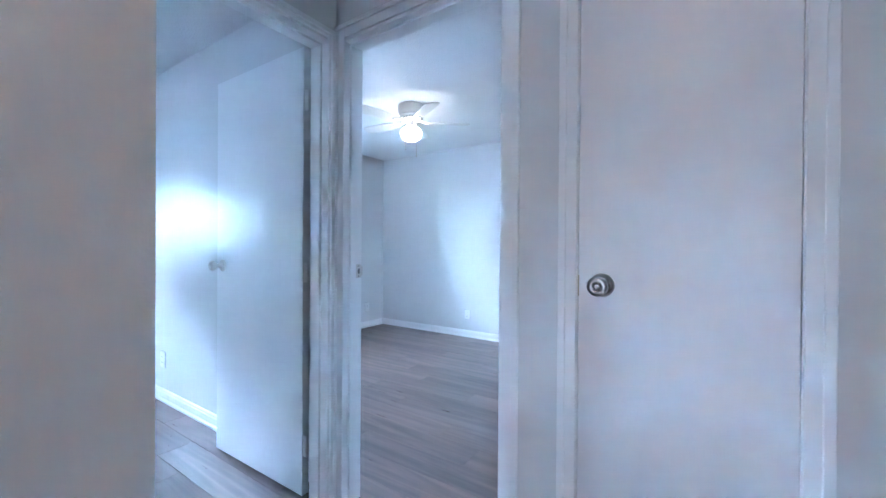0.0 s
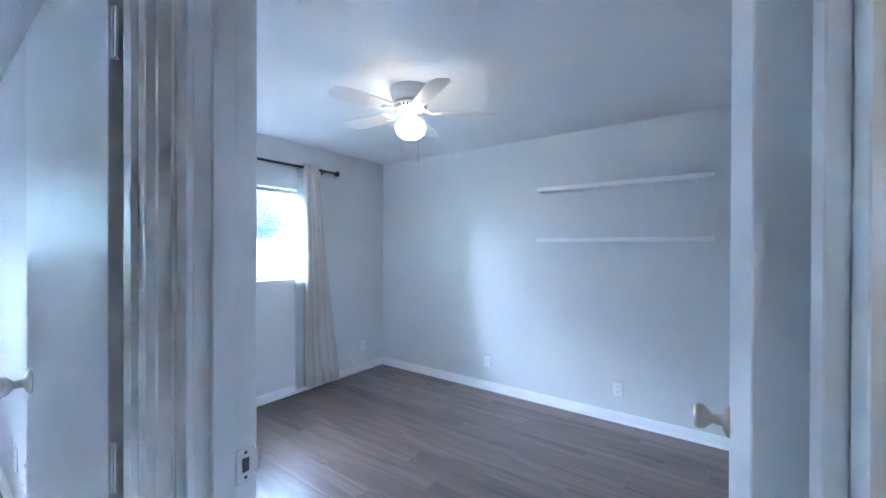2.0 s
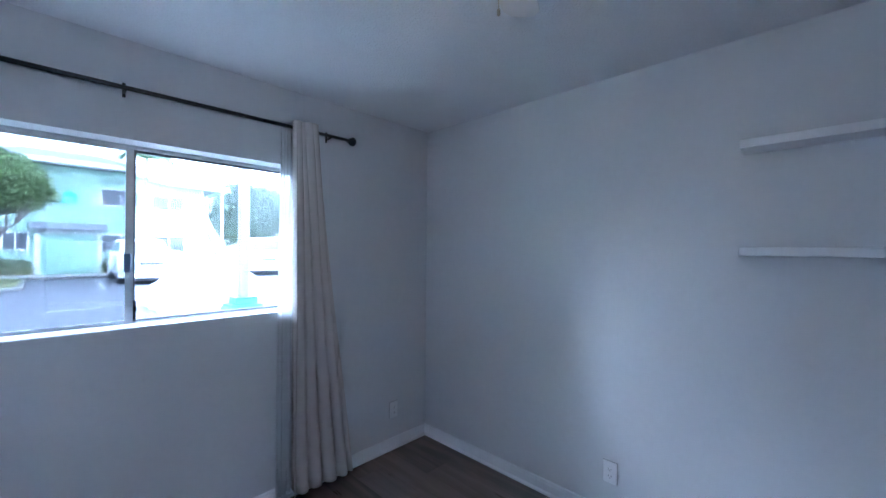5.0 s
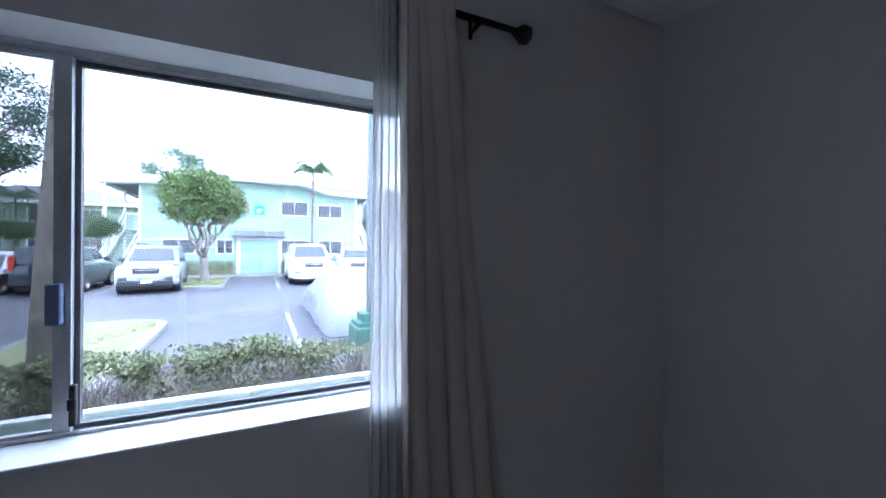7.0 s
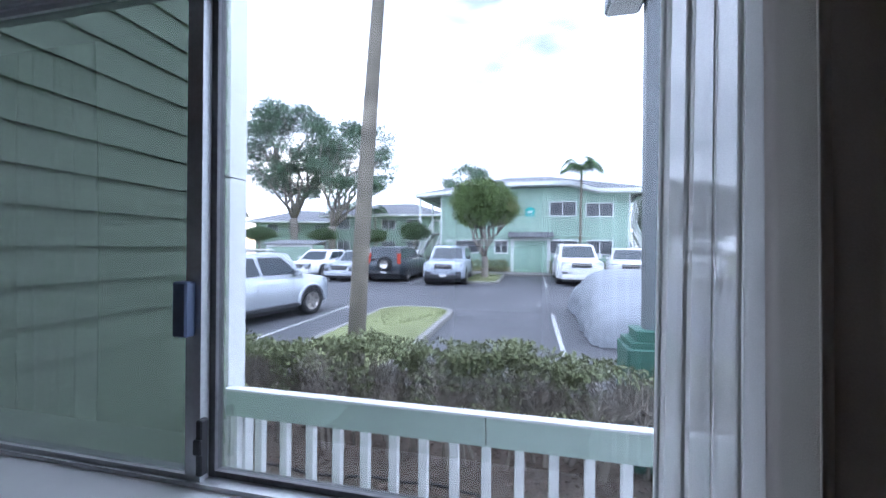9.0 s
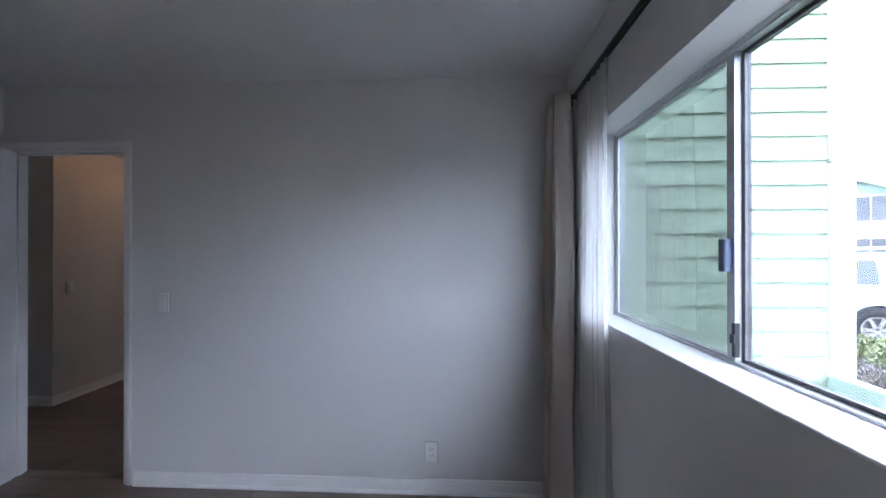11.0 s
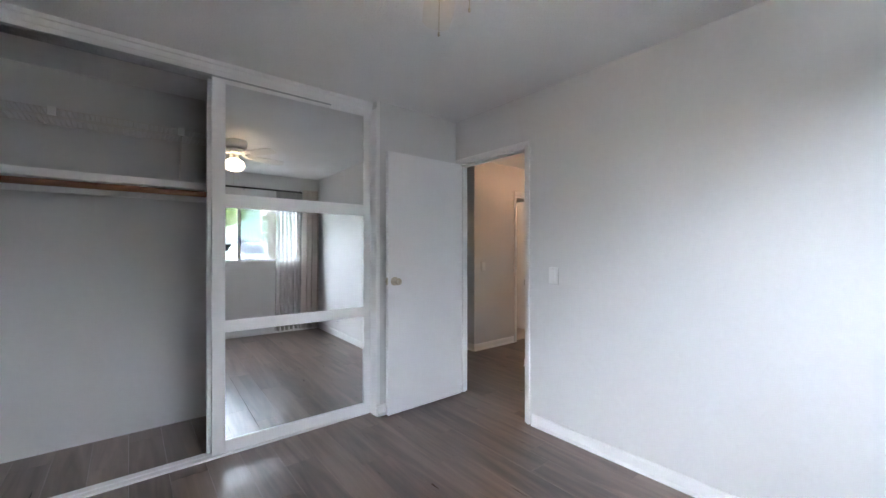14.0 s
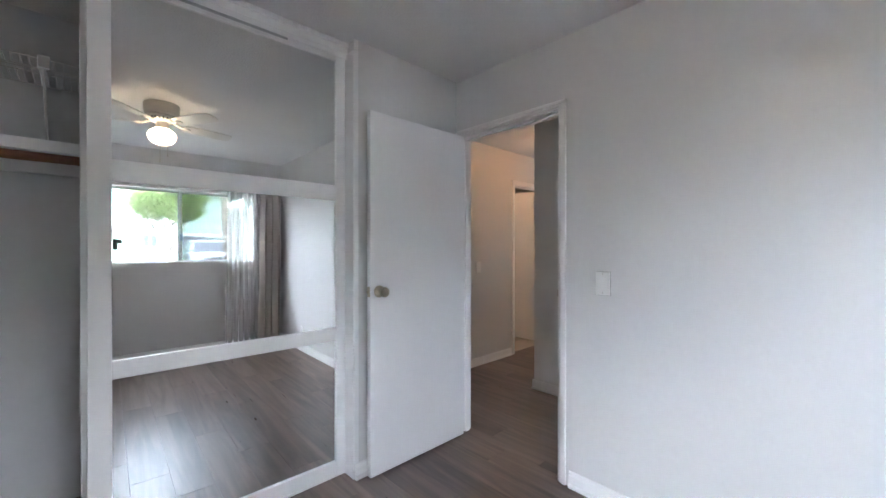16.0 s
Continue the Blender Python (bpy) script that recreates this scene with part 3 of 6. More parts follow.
def mirror_panel(x0, x1, y, label):
    t = thing("mirrored_sliding_door", label, "mirror door", pose((x0 + x1) / 2, y, 0, 0, 0, -1.2) @ pose((x0 - x1) / 2, 0, 0), "closet mirror doors")
    w, d = x1 - x0, 0.034
    z0, z1 = 0.014, 2.345
    for xa, xb in ((0, 0.055), (w - 0.072, w)):
        part("stile", box(((xa, -d, z0), (xb, 0, z1)), bevel=0.002), TRIM, t)
    for za, zb in ((z0, 0.087), (0.757, 0.829), (1.533, 1.617), (2.303, z1)):
        part("rail", box(((0.055, -d + 0.001, za), (w - 0.072, -0.001, zb)), bevel=0.0015), TRIM, t)
    for za, zb in ((0.087, 0.757), (0.829, 1.533), (1.617, 2.303)):
        part("mirror_pane", box(((0.052, -d + 0.012, za - 0.003), (w - 0.069, -0.012, zb + 0.003))), MIRROR, t, "silvered mirror glass")
    return t


panel = mirror_panel(0.807, 1.874, -0.098, "white-framed sliding closet door with three mirror panes")
part("finger_latch", box(((0.978, -0.011, 1.262), (0.992, 0.004, 1.306)), ((0.964, -0.008, 1.288), (0.980, 0.002, 1.304)), bevel=0.003), BLACK, panel, "small black latch")
mirror_panel(0.830, 1.892, -0.150, "white-framed mirror door slid behind the other")

# closet inside
shelf = whole("closet_shelf", box(((0.80, CB, 1.690), (W, -0.42, 1.708)), ((0.80, -0.424, 1.668), (W, -0.404, 1.714))), TRIM,
              "white painted wooden closet shelf fixed to the wall", "shelf")
part("cleat", box(((W - 0.018, CB, 1.60), (W, -0.42, 1.69))), TRIM, shelf)
part("cleat", box(((0.818, CB, 1.63), (W - 0.018, CB + 0.018, 1.69))), TRIM, shelf)
rod = whole("clothes_rod", tube(((0.80, -0.375, 1.638), (W - 0.012, -0.375, 1.634)), 0.019, 16), RODW, "brown wooden clothes rod under the closet shelf", "rod", True)
part("rod_socket", lathe(((0, 0), (0.032, 0), (0.032, 0.014), (0.024, 0.016), (0, 0.016)), 18, pose(W, -0.375, 1.634, 0, -90, 0)), TRIM, rod)
wire = thing("wire_shelf", "white coated wire shelf above the closet shelf", "shelf")
for y, z in ((-0.46, 2.062), (-0.46, 2.022), (-0.49, 2.024), (CB + 0.02, 2.055), (-0.63, 2.052)):
    part("long_wire", tube(((0.80, y, z), (W - 0.03, y, z)), 0.003, 6), WIRE, wire)
bm = bmesh.new()
for i in range(86):
    x = 0.82 + i * 0.025
    add_tube(bm, ((x, CB + 0.012, 2.060), (x, -0.462, 2.067), (x, -0.456, 2.060), (x, -0.456, 2.022)), 0.0014, 4)
tagged(part("wire_mesh", bm, WIRE, wire), kind="stuff")
for i, x in enumerate((1.45, 2.0, 2.6)):
    bm = box(((x - 0.018, -0.472, 2.022), (x + 0.018, -0.448, 2.072)), bevel=0.002)
    part("clip", bm, PLATE, wire)
part("support_strut", tube(((2.0, -0.47, 2.02), (2.0, -0.478, 1.99), (1.995, -0.62, 1.712)), 0.0045, 6), WIRE, wire)

# window: jambs, sliding sashes, sill
win = tagged(new("window_1"), "aluminium sliding window with two panes and a white sill", "window", kind="structure")
YG = L + 0.125
part("window_sill", box(((WX0 + 0.001, L - 0.001, WZ0 - 0.004), (WX1 - 0.001, YG, WZ0 + 0.004)), bevel=0.002), TRIM, win, "white painted sill")
part("window_frame", box(((WX0, YG, WZ0 + 0.004), (WX1, YG + 0.045, WZ0 + 0.008)), ((WX0, YG, WZ1 - 0.016), (WX1, YG + 0.045, WZ1)),
                         ((WX0, YG, WZ0 + 0.008), (WX0 + 0.014, YG + 0.045, WZ1 - 0.016)), ((WX1 - 0.014, YG, WZ0 + 0.008), (WX1, YG + 0.045, WZ1 - 0.016)),
                         ((WX0, YG - 0.004, WZ0 + 0.004), (WX1, YG, WZ0 + 0.012)), ((WX0, YG - 0.004, WZ1 - 0.012), (WX1, YG, WZ1))), ALU, win)
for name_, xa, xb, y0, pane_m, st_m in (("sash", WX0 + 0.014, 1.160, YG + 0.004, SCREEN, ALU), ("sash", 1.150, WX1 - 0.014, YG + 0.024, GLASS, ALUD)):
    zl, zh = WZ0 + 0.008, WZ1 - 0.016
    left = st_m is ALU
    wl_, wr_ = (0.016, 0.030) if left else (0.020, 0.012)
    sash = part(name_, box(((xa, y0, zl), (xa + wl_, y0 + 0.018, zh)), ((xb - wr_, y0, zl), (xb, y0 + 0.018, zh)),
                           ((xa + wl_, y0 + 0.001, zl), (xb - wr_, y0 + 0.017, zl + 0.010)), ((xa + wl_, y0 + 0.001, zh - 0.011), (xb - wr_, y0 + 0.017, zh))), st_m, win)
    pane = part("pane", box(((xa + wl_ - 0.004, y0 + 0.007, zl + 0.006), (xb - wr_ + 0.004, y0 + 0.011, zh - 0.008))), pane_m, sash)
    pane.visible_shadow = False
part("window_latch", box(((1.122, YG - 0.016, 1.352), (1.150, YG + 0.006, 1.442)), bevel=0.003), LATCH, win, "blue-grey plastic latch")
part("lower_catch", box(((1.160, YG - 0.006, WZ0 + 0.024), (1.172, YG + 0.010, WZ0 + 0.115)), ((1.158, YG - 0.010, WZ0 + 0.06), (1.174, YG - 0.004, WZ0 + 0.085)), bevel=0.002), BLACK, win)
win2 = tagged(new("window_2"), "aluminium window of the neighbouring room", "window", kind="structure")
part("window_frame", box(((-1.90, 4.69, 1.38), (-1.25, 4.73, 1.405)), ((-1.90, 4.69, 1.795), (-1.25, 4.73, 1.82)), ((-1.60, 4.69, 1.405), (-1.56, 4.73, 1.795))), ALU, win2)


# curtains
def drape(name, parent, x_top, x_low, z_top, z_low, y, folds, amp, material, seed, flare=1.0, nz=36, thick=0.0, pleat=False):
    """Hanging cloth with rounded folds that loosen towards the hem."""
    r = random.Random(seed)
    ph, wob = r.random() * 6, [r.uniform(-1, 1) for _ in range(8)]
    n = folds * 10
    bm = bmesh.new()
    grid = []
    for j in range(nz + 1):
        v = j / nz
        z = z_top + (z_low - z_top) * v
        a, b = [p + (q - p) * v ** 1.1 for p, q in zip(x_top, x_low)]
        row = []
        for i in range(n + 1):
            u = i / n
            w = u + 0.02 * math.sin(5 * u + ph + 2.2 * v) * v
            k = 2 * math.pi * folds * w + ph + 0.5 * math.sin(3 * v + wob[i % 8] * 0.15)
            dy = amp * (math.sin(k) + 0.28 * math.sin(2.3 * k + 1.7 * v)) * (0.75 + 0.45 * flare * v)
            if pleat:
                k = math.pi * folds * (u + 0.018 * math.sin(4 * u + ph) + 0.012 * math.sin(2.5 * v + wob[2]) * u * (1 - u))
                dy = amp * (0.75 - 1.6 * abs(math.cos(k)) ** 0.75 * (1 + 0.15 * math.sin(9 * u + ph))) * (0.8 + 0.35 * flare * v)
            dx = 0.35 * amp * math.sin(2 * k) * (1 - 0.4 * v)
            row.append(bm.verts.new((a + (b - a) * u + dx, y + dy + 0.006 * math.sin(7 * v + 4 * u + ph), z + 0.006 * math.sin(9 * u + ph) * v)))
        grid.append(row)
    for p, q in zip(grid, grid[1:]):
        for i in range(n):
            bm.faces.new((p[i], p[i + 1], q[i + 1], q[i]))
    ob = part(name, bm, material, parent, "", True)
    if thick:
        so = ob.modifiers.new("thickness", "SOLIDIFY")
        so.thickness = thick
    return ob


rods = thing("double_curtain_rod", "black metal double curtain rod with round finials", "curtain rod")
RZ = 2.176
part("front_rod", tube(((0.235, 3.362, RZ - 0.004), (2.225, 3.362, RZ + 0.004)), 0.0095, 12), BLACK, rods, "", True)
part("back_rod", tube(((0.27, 3.388, RZ + 0.010), (2.13, 3.388, RZ + 0.016)), 0.0065, 10), BLACK, rods, "", True)
for x, s in ((0.235, -1), (2.225, 1)):
    part("finial", lathe(((0.010, 0), (0.014, 0.004), (0.012, 0.010), (0.020, 0.016), (0.0285, 0.032), (0.0275, 0.048), (0.016, 0.058), (0, 0.060)), 9,
                         pose(x, 3.362, RZ, 0, 90 * s, 0)), BLACK, rods)
for x in (0.30, 1.105, 2.10):
    bm = box(((x - 0.006, L - 0.004, RZ - 0.03), (x + 0.006, L, RZ + 0.035)), ((x - 0.004, 3.354, RZ - 0.016), (x + 0.004, L - 0.004, RZ - 0.009)))
    for yy in (3.362, 3.388):
        add_tube(bm, [(x, yy + 0.012 * math.cos(a), RZ + 0.002 + 0.012 * math.sin(a)) for a in (-3.3, -2.6, -2, -1.5, -1, -0.5, 0.15)], 0.003, 6)
    part("bracket", bm, BLACK, rods)
c_r = thing("curtain", "taupe blackout curtain gathered beside the window", "curtain", group="window curtains")
drape("cloth", c_r, (1.850, 1.995), (1.850, 2.255), RZ + 0.034, 0.05, 3.338, 5, 0.052, CURT, 3, thick=0.002, pleat=True)
c_l = thing("curtain", "taupe blackout curtain gathered in the corner by the window", "curtain", group="window curtains")
drape("cloth", c_l, (0.040, 0.275), (0.035, 0.32), RZ + 0.034, 0.03, 3.318, 3, 0.048, CURT, 8, thick=0.002)
s_r = thing("sheer_curtain", "white sheer curtain pushed to the window's edge", "curtain", group="sheer curtains")
drape("cloth", s_r, (1.796, 1.965), (1.785, 2.03), RZ + 0.012, 0.05, 3.385, 9, 0.013, SHEERD, 5)
s_l = thing("sheer_curtain", "white sheer curtain drawn partly over the window", "curtain", group="sheer curtains")
drape("cloth", s_l, (0.275, 0.67), (0.255, 0.69), RZ + 0.012, 0.03, 3.386, 7, 0.016, SHEER, 6)
c_2 = thing("curtain", "taupe curtain beside the neighbouring room's window", "curtain", group="window curtains")
drape("cloth", c_2, (-0.86, -0.74), (-0.90, -0.66), RZ + 0.03, 0.05, 4.50, 4, 0.022, CURT, 11, thick=0.002)
rod2 = thing("curtain_rod", "black curtain rod with round finial in the neighbouring room", "curtain rod")
part("front_rod", tube(((-2.75, 4.50, RZ), (-0.60, 4.50, RZ)), 0.0095, 10), BLACK, rod2, "", True)
part("finial", lathe(((0.010, 0), (0.012, 0.010), (0.0285, 0.032), (0.016, 0.058), (0, 0.060)), 10, pose(-0.60, 4.50, RZ, 0, 90, 0)), BLACK, rod2)
part("bracket", box(((-0.70, 4.495, RZ - 0.01), (-0.69, 4.60, RZ))), BLACK, rod2)


# wall plates
def wall_plate(name, label, category, m, kind_, group=""):
    """A plate in its own x-z plane, facing +y."""
    t = thing(name, label, category, m, group)
    part("cover", box(((-0.036, 0, -0.058), (0.036, 0.008, 0.058)), bevel=0.003, seg=2), PLATE, t)
    # thin grey rim painted as the shadow line round the plate
    part("shadow_edge", box(((-0.0374, -0.001, -0.0594), (0.0374, 0.0016, 0.0594))), PLATESHADOW, t)
    if kind_ == "switch":
        part("rocker", box(((-0.0165, 0.005, -0.033), (0.0165, 0.0115, 0.033)), bevel=0.002), PLATE, t)
        for z in (-0.047, 0.047):
            part("screw", lathe(((0, 0.007), (0.003, 0.007), (0.003, 0.0088), (0, 0.0092)), 10, pose(0, 0, z, -90, 0, 0)), STEEL, t)
    else:
        part("receptacle", box(((-0.0165, 0.005, -0.033), (0.0165, 0.0098, 0.033)), bevel=0.001), PLATE, t)
        for z in (-0.019, 0.019):
            part("slot", box(((-0.008, 0.0096, z - 0.004), (-0.006, 0.0101, z + 0.005)), ((0.006, 0.0096, z - 0.004), (0.008, 0.0101, z + 0.004)),
                             ((-0.002, 0.0096, z - 0.011), (0.002, 0.0101, z - 0.008))), SLOT, t)
    return t


wall_plate("light_switch", "white rocker light switch beside the bedroom door", "light switch", pose(0, 1.022, 1.094, 0, 0, -90), "switch")
wall_plate("outlet", "white power outlet low on the door wall", "outlet", pose(0, 2.632, 0.243, 0, 0, -90), "outlet", "outlets")
wall_plate("outlet", "white power outlet low on the shelf wall", "outlet", pose(W, 1.958, 0.286, 0, 0, 90), "outlet", "outlets")
wall_plate("outlet", "white cable plate low on the shelf wall", "outlet", pose(W, 0.762, 0.272, 0, 0, 90), "outlet", "outlets")
wall_plate("outlet", "white outlet below the window near the corner", "outlet", pose(2.663, L, 0.29, 0, 0, 180), "outlet", "outlets")
wall_plate("outlet", "white outlet on the neighbouring room's wall", "outlet", pose(XR2, 3.07, 0.30, 0, 0, 90), "outlet", "outlets")
wall_plate("outlet", "white outlet beside another on the room wall", "outlet", pose(XR2, 2.77, 0.30, 0, 0, 90), "outlet", "outlets")
wall_plate("light_switch", "white light switch on the corridor wall", "light switch", pose(-1.243, YA, 1.06, 0, 0, 0), "switch")

# floating shelves
for z, lab in ((1.918, "upper white floating wall shelf"), (1.477, "lower white floating wall shelf")):
    whole("floating_shelf", box(((2.848, 0.128, z - 0.018), (W, 1.40, z + 0.018)), bevel=0.0025), TRIM, lab, "shelf", group="floating shelves")

# ceiling fan
FX, FY = 1.485, 1.683
fan = thing("ceiling_fan", "white flush-mount ceiling fan with a lit mushroom globe", "ceiling fan", pose(FX, FY, 0))
part("canopy", lathe(((0, H), (0.118, H), (0.121, H - 0.008), (0.119, H - 0.055), (0.112, H - 0.075), (0.098, H - 0.088), (0, H - 0.088)), 36), FANW, fan, "", True)
vent = part("motor_housing", lathe(((0, H - 0.088), (0.085, H - 0.088), (0.108, H - 0.096), (0.110, H - 0.108), (0.090, H - 0.130), (0.055, H - 0.138), (0, H - 0.138)), 36), FANW, fan, "", True)
bm = bmesh.new()
for i in range(24):
    a = 2 * math.pi * i / 24
    m = Matrix.Rotation(a, 4, "Z")
    fs = len(bm.verts)
    add_box(bm, (0.078, -0.0045, H - 0.131), (0.101, 0.0045, H - 0.117))
    bm.verts.ensure_lookup_table()
    for v in bm.verts[fs:]:
        v.co = m @ v.co
part("vent_slots", bm, SLOT, vent)
part("switch_cup", lathe(((0, H - 0.138), (0.040, H - 0.138), (0.043, H - 0.146), (0.043, H - 0.182), (0.050, H - 0.188), (0.050, H - 0.196), (0, H - 0.196)), 28), FANW, fan, "", True)
part("globe", lathe(((0.046, H - 0.190), (0.060, H - 0.197), (0.083, H - 0.216), (0.0945, H - 0.240), (0.0945, H - 0.258), (0.084, H - 0.284), (0.062, H - 0.304), (0.034, H - 0.316), (0, H - 0.319)), 36),
     GLOBE, fan, "lit opal glass globe", True)
for i in range(5):
    m = Matrix.Rotation(radians(22 + 72 * i), 4, "Z")
    iron = bmesh.new()
    add_tube(iron, [m @ Vector(p) for p in ((0.085, 0, H - 0.128), (0.125, 0, H - 0.150), (0.165, 0, H - 0.152))], (0.012, 0.009, 0.008), 8)
    add_lathe(iron, ((0, 0), (0.030, 0), (0.028, 0.006), (0, 0.007)), 16, m @ pose(0.175, 0, H - 0.158))
    part("blade_iron", iron, FANW, fan, "", True)
    blade = bmesh.new()
    tilt = Matrix.Rotation(radians(11), 4, "X")
    out = [(0.15, -0.045), (0.22, -0.056), (0.42, -0.064), (0.50, -0.060), (0.528, -0.040), (0.535, 0), (0.528, 0.040), (0.50, 0.060), (0.42, 0.064), (0.22, 0.056), (0.15, 0.045)]
    slab(blade, [m @ Matrix.Translation((0, 0, H - 0.152)) @ tilt @ Vector((x, y, 0)) for x, y in out], m.to_3x3() @ Vector((0, 0, 0.006)))
    part("blade", blade, FANW, fan)
for a, z in ((-70, 1.965), (140, 2.025)):
    x, y = 0.046 * math.cos(radians(a)), 0.046 * math.sin(radians(a))
    ch = part("pull_chain", tube(((x, y, H - 0.170), (x * 1.12, y * 1.12, z)), 0.0011, 5), BRASS, fan)
    part("chain_bob", lathe(((0, 0), (0.0035, 0.003), (0.0035, 0.014), (0, 0.018)), 10, pose(x * 1.12, y * 1.12, z - 0.018)), BRASS, ch)

# corridor ceiling lamp
hall_lamp = thing("corridor_ceiling_lamp", "round flush corridor lamp glowing warm", "ceiling lamp", pose(-1.75, -0.30, 0))
part("base", lathe(((0, H), (0.125, H), (0.125, H - 0.02), (0.11, H - 0.028), (0, H - 0.028)), 30), FANW, hall_lamp, "", True)
part("shade", lathe(((0.112, H - 0.026), (0.112, H - 0.05), (0.09, H - 0.085), (0.05, H - 0.105), (0, H - 0.112)), 30), HALLG, hall_lamp, "", True)
bath_lamp = thing("bathroom_ceiling_lamp", "round flush bathroom lamp glowing warm", "ceiling lamp", pose(-2.35, -1.75, 0))
part("base", lathe(((0, H), (0.145, H), (0.145, H - 0.02), (0.13, H - 0.028), (0, H - 0.028)), 30), FANW, bath_lamp, "", True)
part("shade", lathe(((0.132, H - 0.026), (0.132, H - 0.05), (0.105, H - 0.085), (0.06, H - 0.105), (0, H - 0.112)), 30), BATHG, bath_lamp, "", True)


# ---- outside: ground, car park, planting ----
def strip(name, x0, x1, ys, lift, material, label, nx=8):
    bm = bmesh.new()
    g = [[bm.verts.new((x0 + (x1 - x0) * i / nx, y, gz(y) + lift)) for i in range(nx + 1)] for y in ys]
    for p, q in zip(g, g[1:]):
        for i in range(nx):
            bm.faces.new((p[i], p[i + 1], q[i + 1], q[i]))
    return setting(name, bm, material, label)


strip("ground", -900, 900, (-900, -40, 0, 4.6, 8, 12, 16, 20, 24, 30, 60, 1500), 0.0, SOIL, "earth and lawn around the houses")
strip("road", -60, 60, (7.6, 8, 10, 14, 18, 22, 24.6), 0.012, ASPHALT, "dark grey asphalt car park")
strip("ground_lawn", -80, 80, (25.2, 30, 60, 110), 0.02, GRASS, "lawn behind the car park")
strip("pavement", -60, 60, (24.9, 25.2, 26.4), 0.10, CONC, "concrete walk in front of the house")
strip("ground_border_lawn", -60, 60, (7.0, 7.45), 0.015, GRASS, "grass strip behind the hedge")


def kerb_run(name, pts, label="concrete kerb"):
    bm = bmesh.new()
    P = [Vector((x, y, 0)) for x, y in pts]
    rows = []
    for i, p in enumerate(P):
        d = (P[min(i + 1, len(P) - 1)] - P[max(i - 1, 0)]).normalized()
        s = Vector((-d.y, d.x, 0)) * 0.075
        z = gz(p.y)
        rows.append([bm.verts.new(p + s * a + Vector((0, 0, z + b))) for a, b in ((-1, -0.05), (-1, 0.10), (-0.75, 0.125), (0.75, 0.125), (1, 0.10), (1, -0.05))])
    for a, b in zip(rows, rows[1:]):
        for k in range(5):
            bm.faces.new((a[k], a[k + 1], b[k + 1], b[k]))
    bm.faces.new(rows[0])
    bm.faces.new(rows[-1][::-1])
    return setting(name, bm, CONC, label)


def island(name, outline, label):
    t = kerb_run("kerb_" + name, outline + outline[:1], label)
    bm = bmesh.new()
    bm.faces.new([bm.verts.new((x, y, gz(y) + 0.115)) for x, y in outline])
    bmesh.ops.triangulate(bm, faces=bm.faces)
    setting("ground_" + name, bm, GRASS, "grass inside a kerb")
    cx, cy = sum(p[0] for p in outline) / len(outline), sum(p[1] for p in outline) / len(outline)
    r = np.random.default_rng(5)
    n = 3500
    k, w = r.integers(0, len(outline), n), np.sqrt(r.random(n))
    o = np.array(outline)
    f = r.random(n)[:, None]
    p = np.array([cx, cy]) + ((o[k] * f + o[(k + 1) % len(o)] * (1 - f)) - [cx, cy]) * w[:, None] * 0.95
    sp = np.column_stack([p, [gz(y) + 0.11 for y in p[:, 1]]])
    ob = new("grass_blades", leaf_mesh("grass_blades", sp, 0.032, GRASS, 7, -1.2))
    tagged(ob, "short grass on the kerbed island", "grass", kind="stuff")


def rounded(x0, x1, y0, y1, r):
    pts = []
    for cx, cy, a0 in ((x1 - r, y1 - r, 0), (x0 + r, y1 - r, 90), (x0 + r, y0 + r, 180), (x1 - r, y0 + r, 270)):
        pts += [(cx + r * math.cos(radians(a0 + 15 * k)), cy + r * math.sin(radians(a0 + 15 * k))) for k in range(7)]
    return pts


island("near", rounded(-2.2, -0.30, 7.75, 13.2, 0.7), "kerb round a grass island")
island("tree", rounded(-1.35, 0.22, 20.2, 24.6, 0.5), "kerb round the tree's grass island")
kerb_run("kerb_far", [(x, 24.75) for x in (-60, -30, -1.45)])
kerb_run("kerb_far_east", [(x, 24.75) for x in (0.32, 30, 60)])
kerb_run("kerb_near", [(x, 7.55) for x in (-60, -20, -2.3)])
kerb_run("kerb_near_east", [(x, 7.55) for x in (-0.2, 20, 60)])


def stripe(x, y0, y1, w=0.085, dx=0.0):
    bm = bmesh.new()
    n = 6
    for i in range(n):
        a, b = y0 + (y1 - y0) * i / n, y0 + (y1 - y0) * (i + 1) / n
        xa, xb = x + dx * i / n, x + dx * (i + 1) / n
        quad(bm, (xa, a, gz(a) + 0.017), (xa + w, a, gz(a) + 0.017), (xb + w, b, gz(b) + 0.017), (xb, b, gz(b) + 0.017))
    whole("parking_line", bm, PAINT, "worn white parking line on the asphalt", "road marking", group="parking lines")


for x in (2.2, 4.9, 7.6, -3.5, -7.0, -9.8):
    stripe(x, 8.2, 13.4)
for x in (2.3, 5.1, 7.8, -3.6, -6.0, -8.6, -11.2):
    stripe(x, 19.5, 24.3)

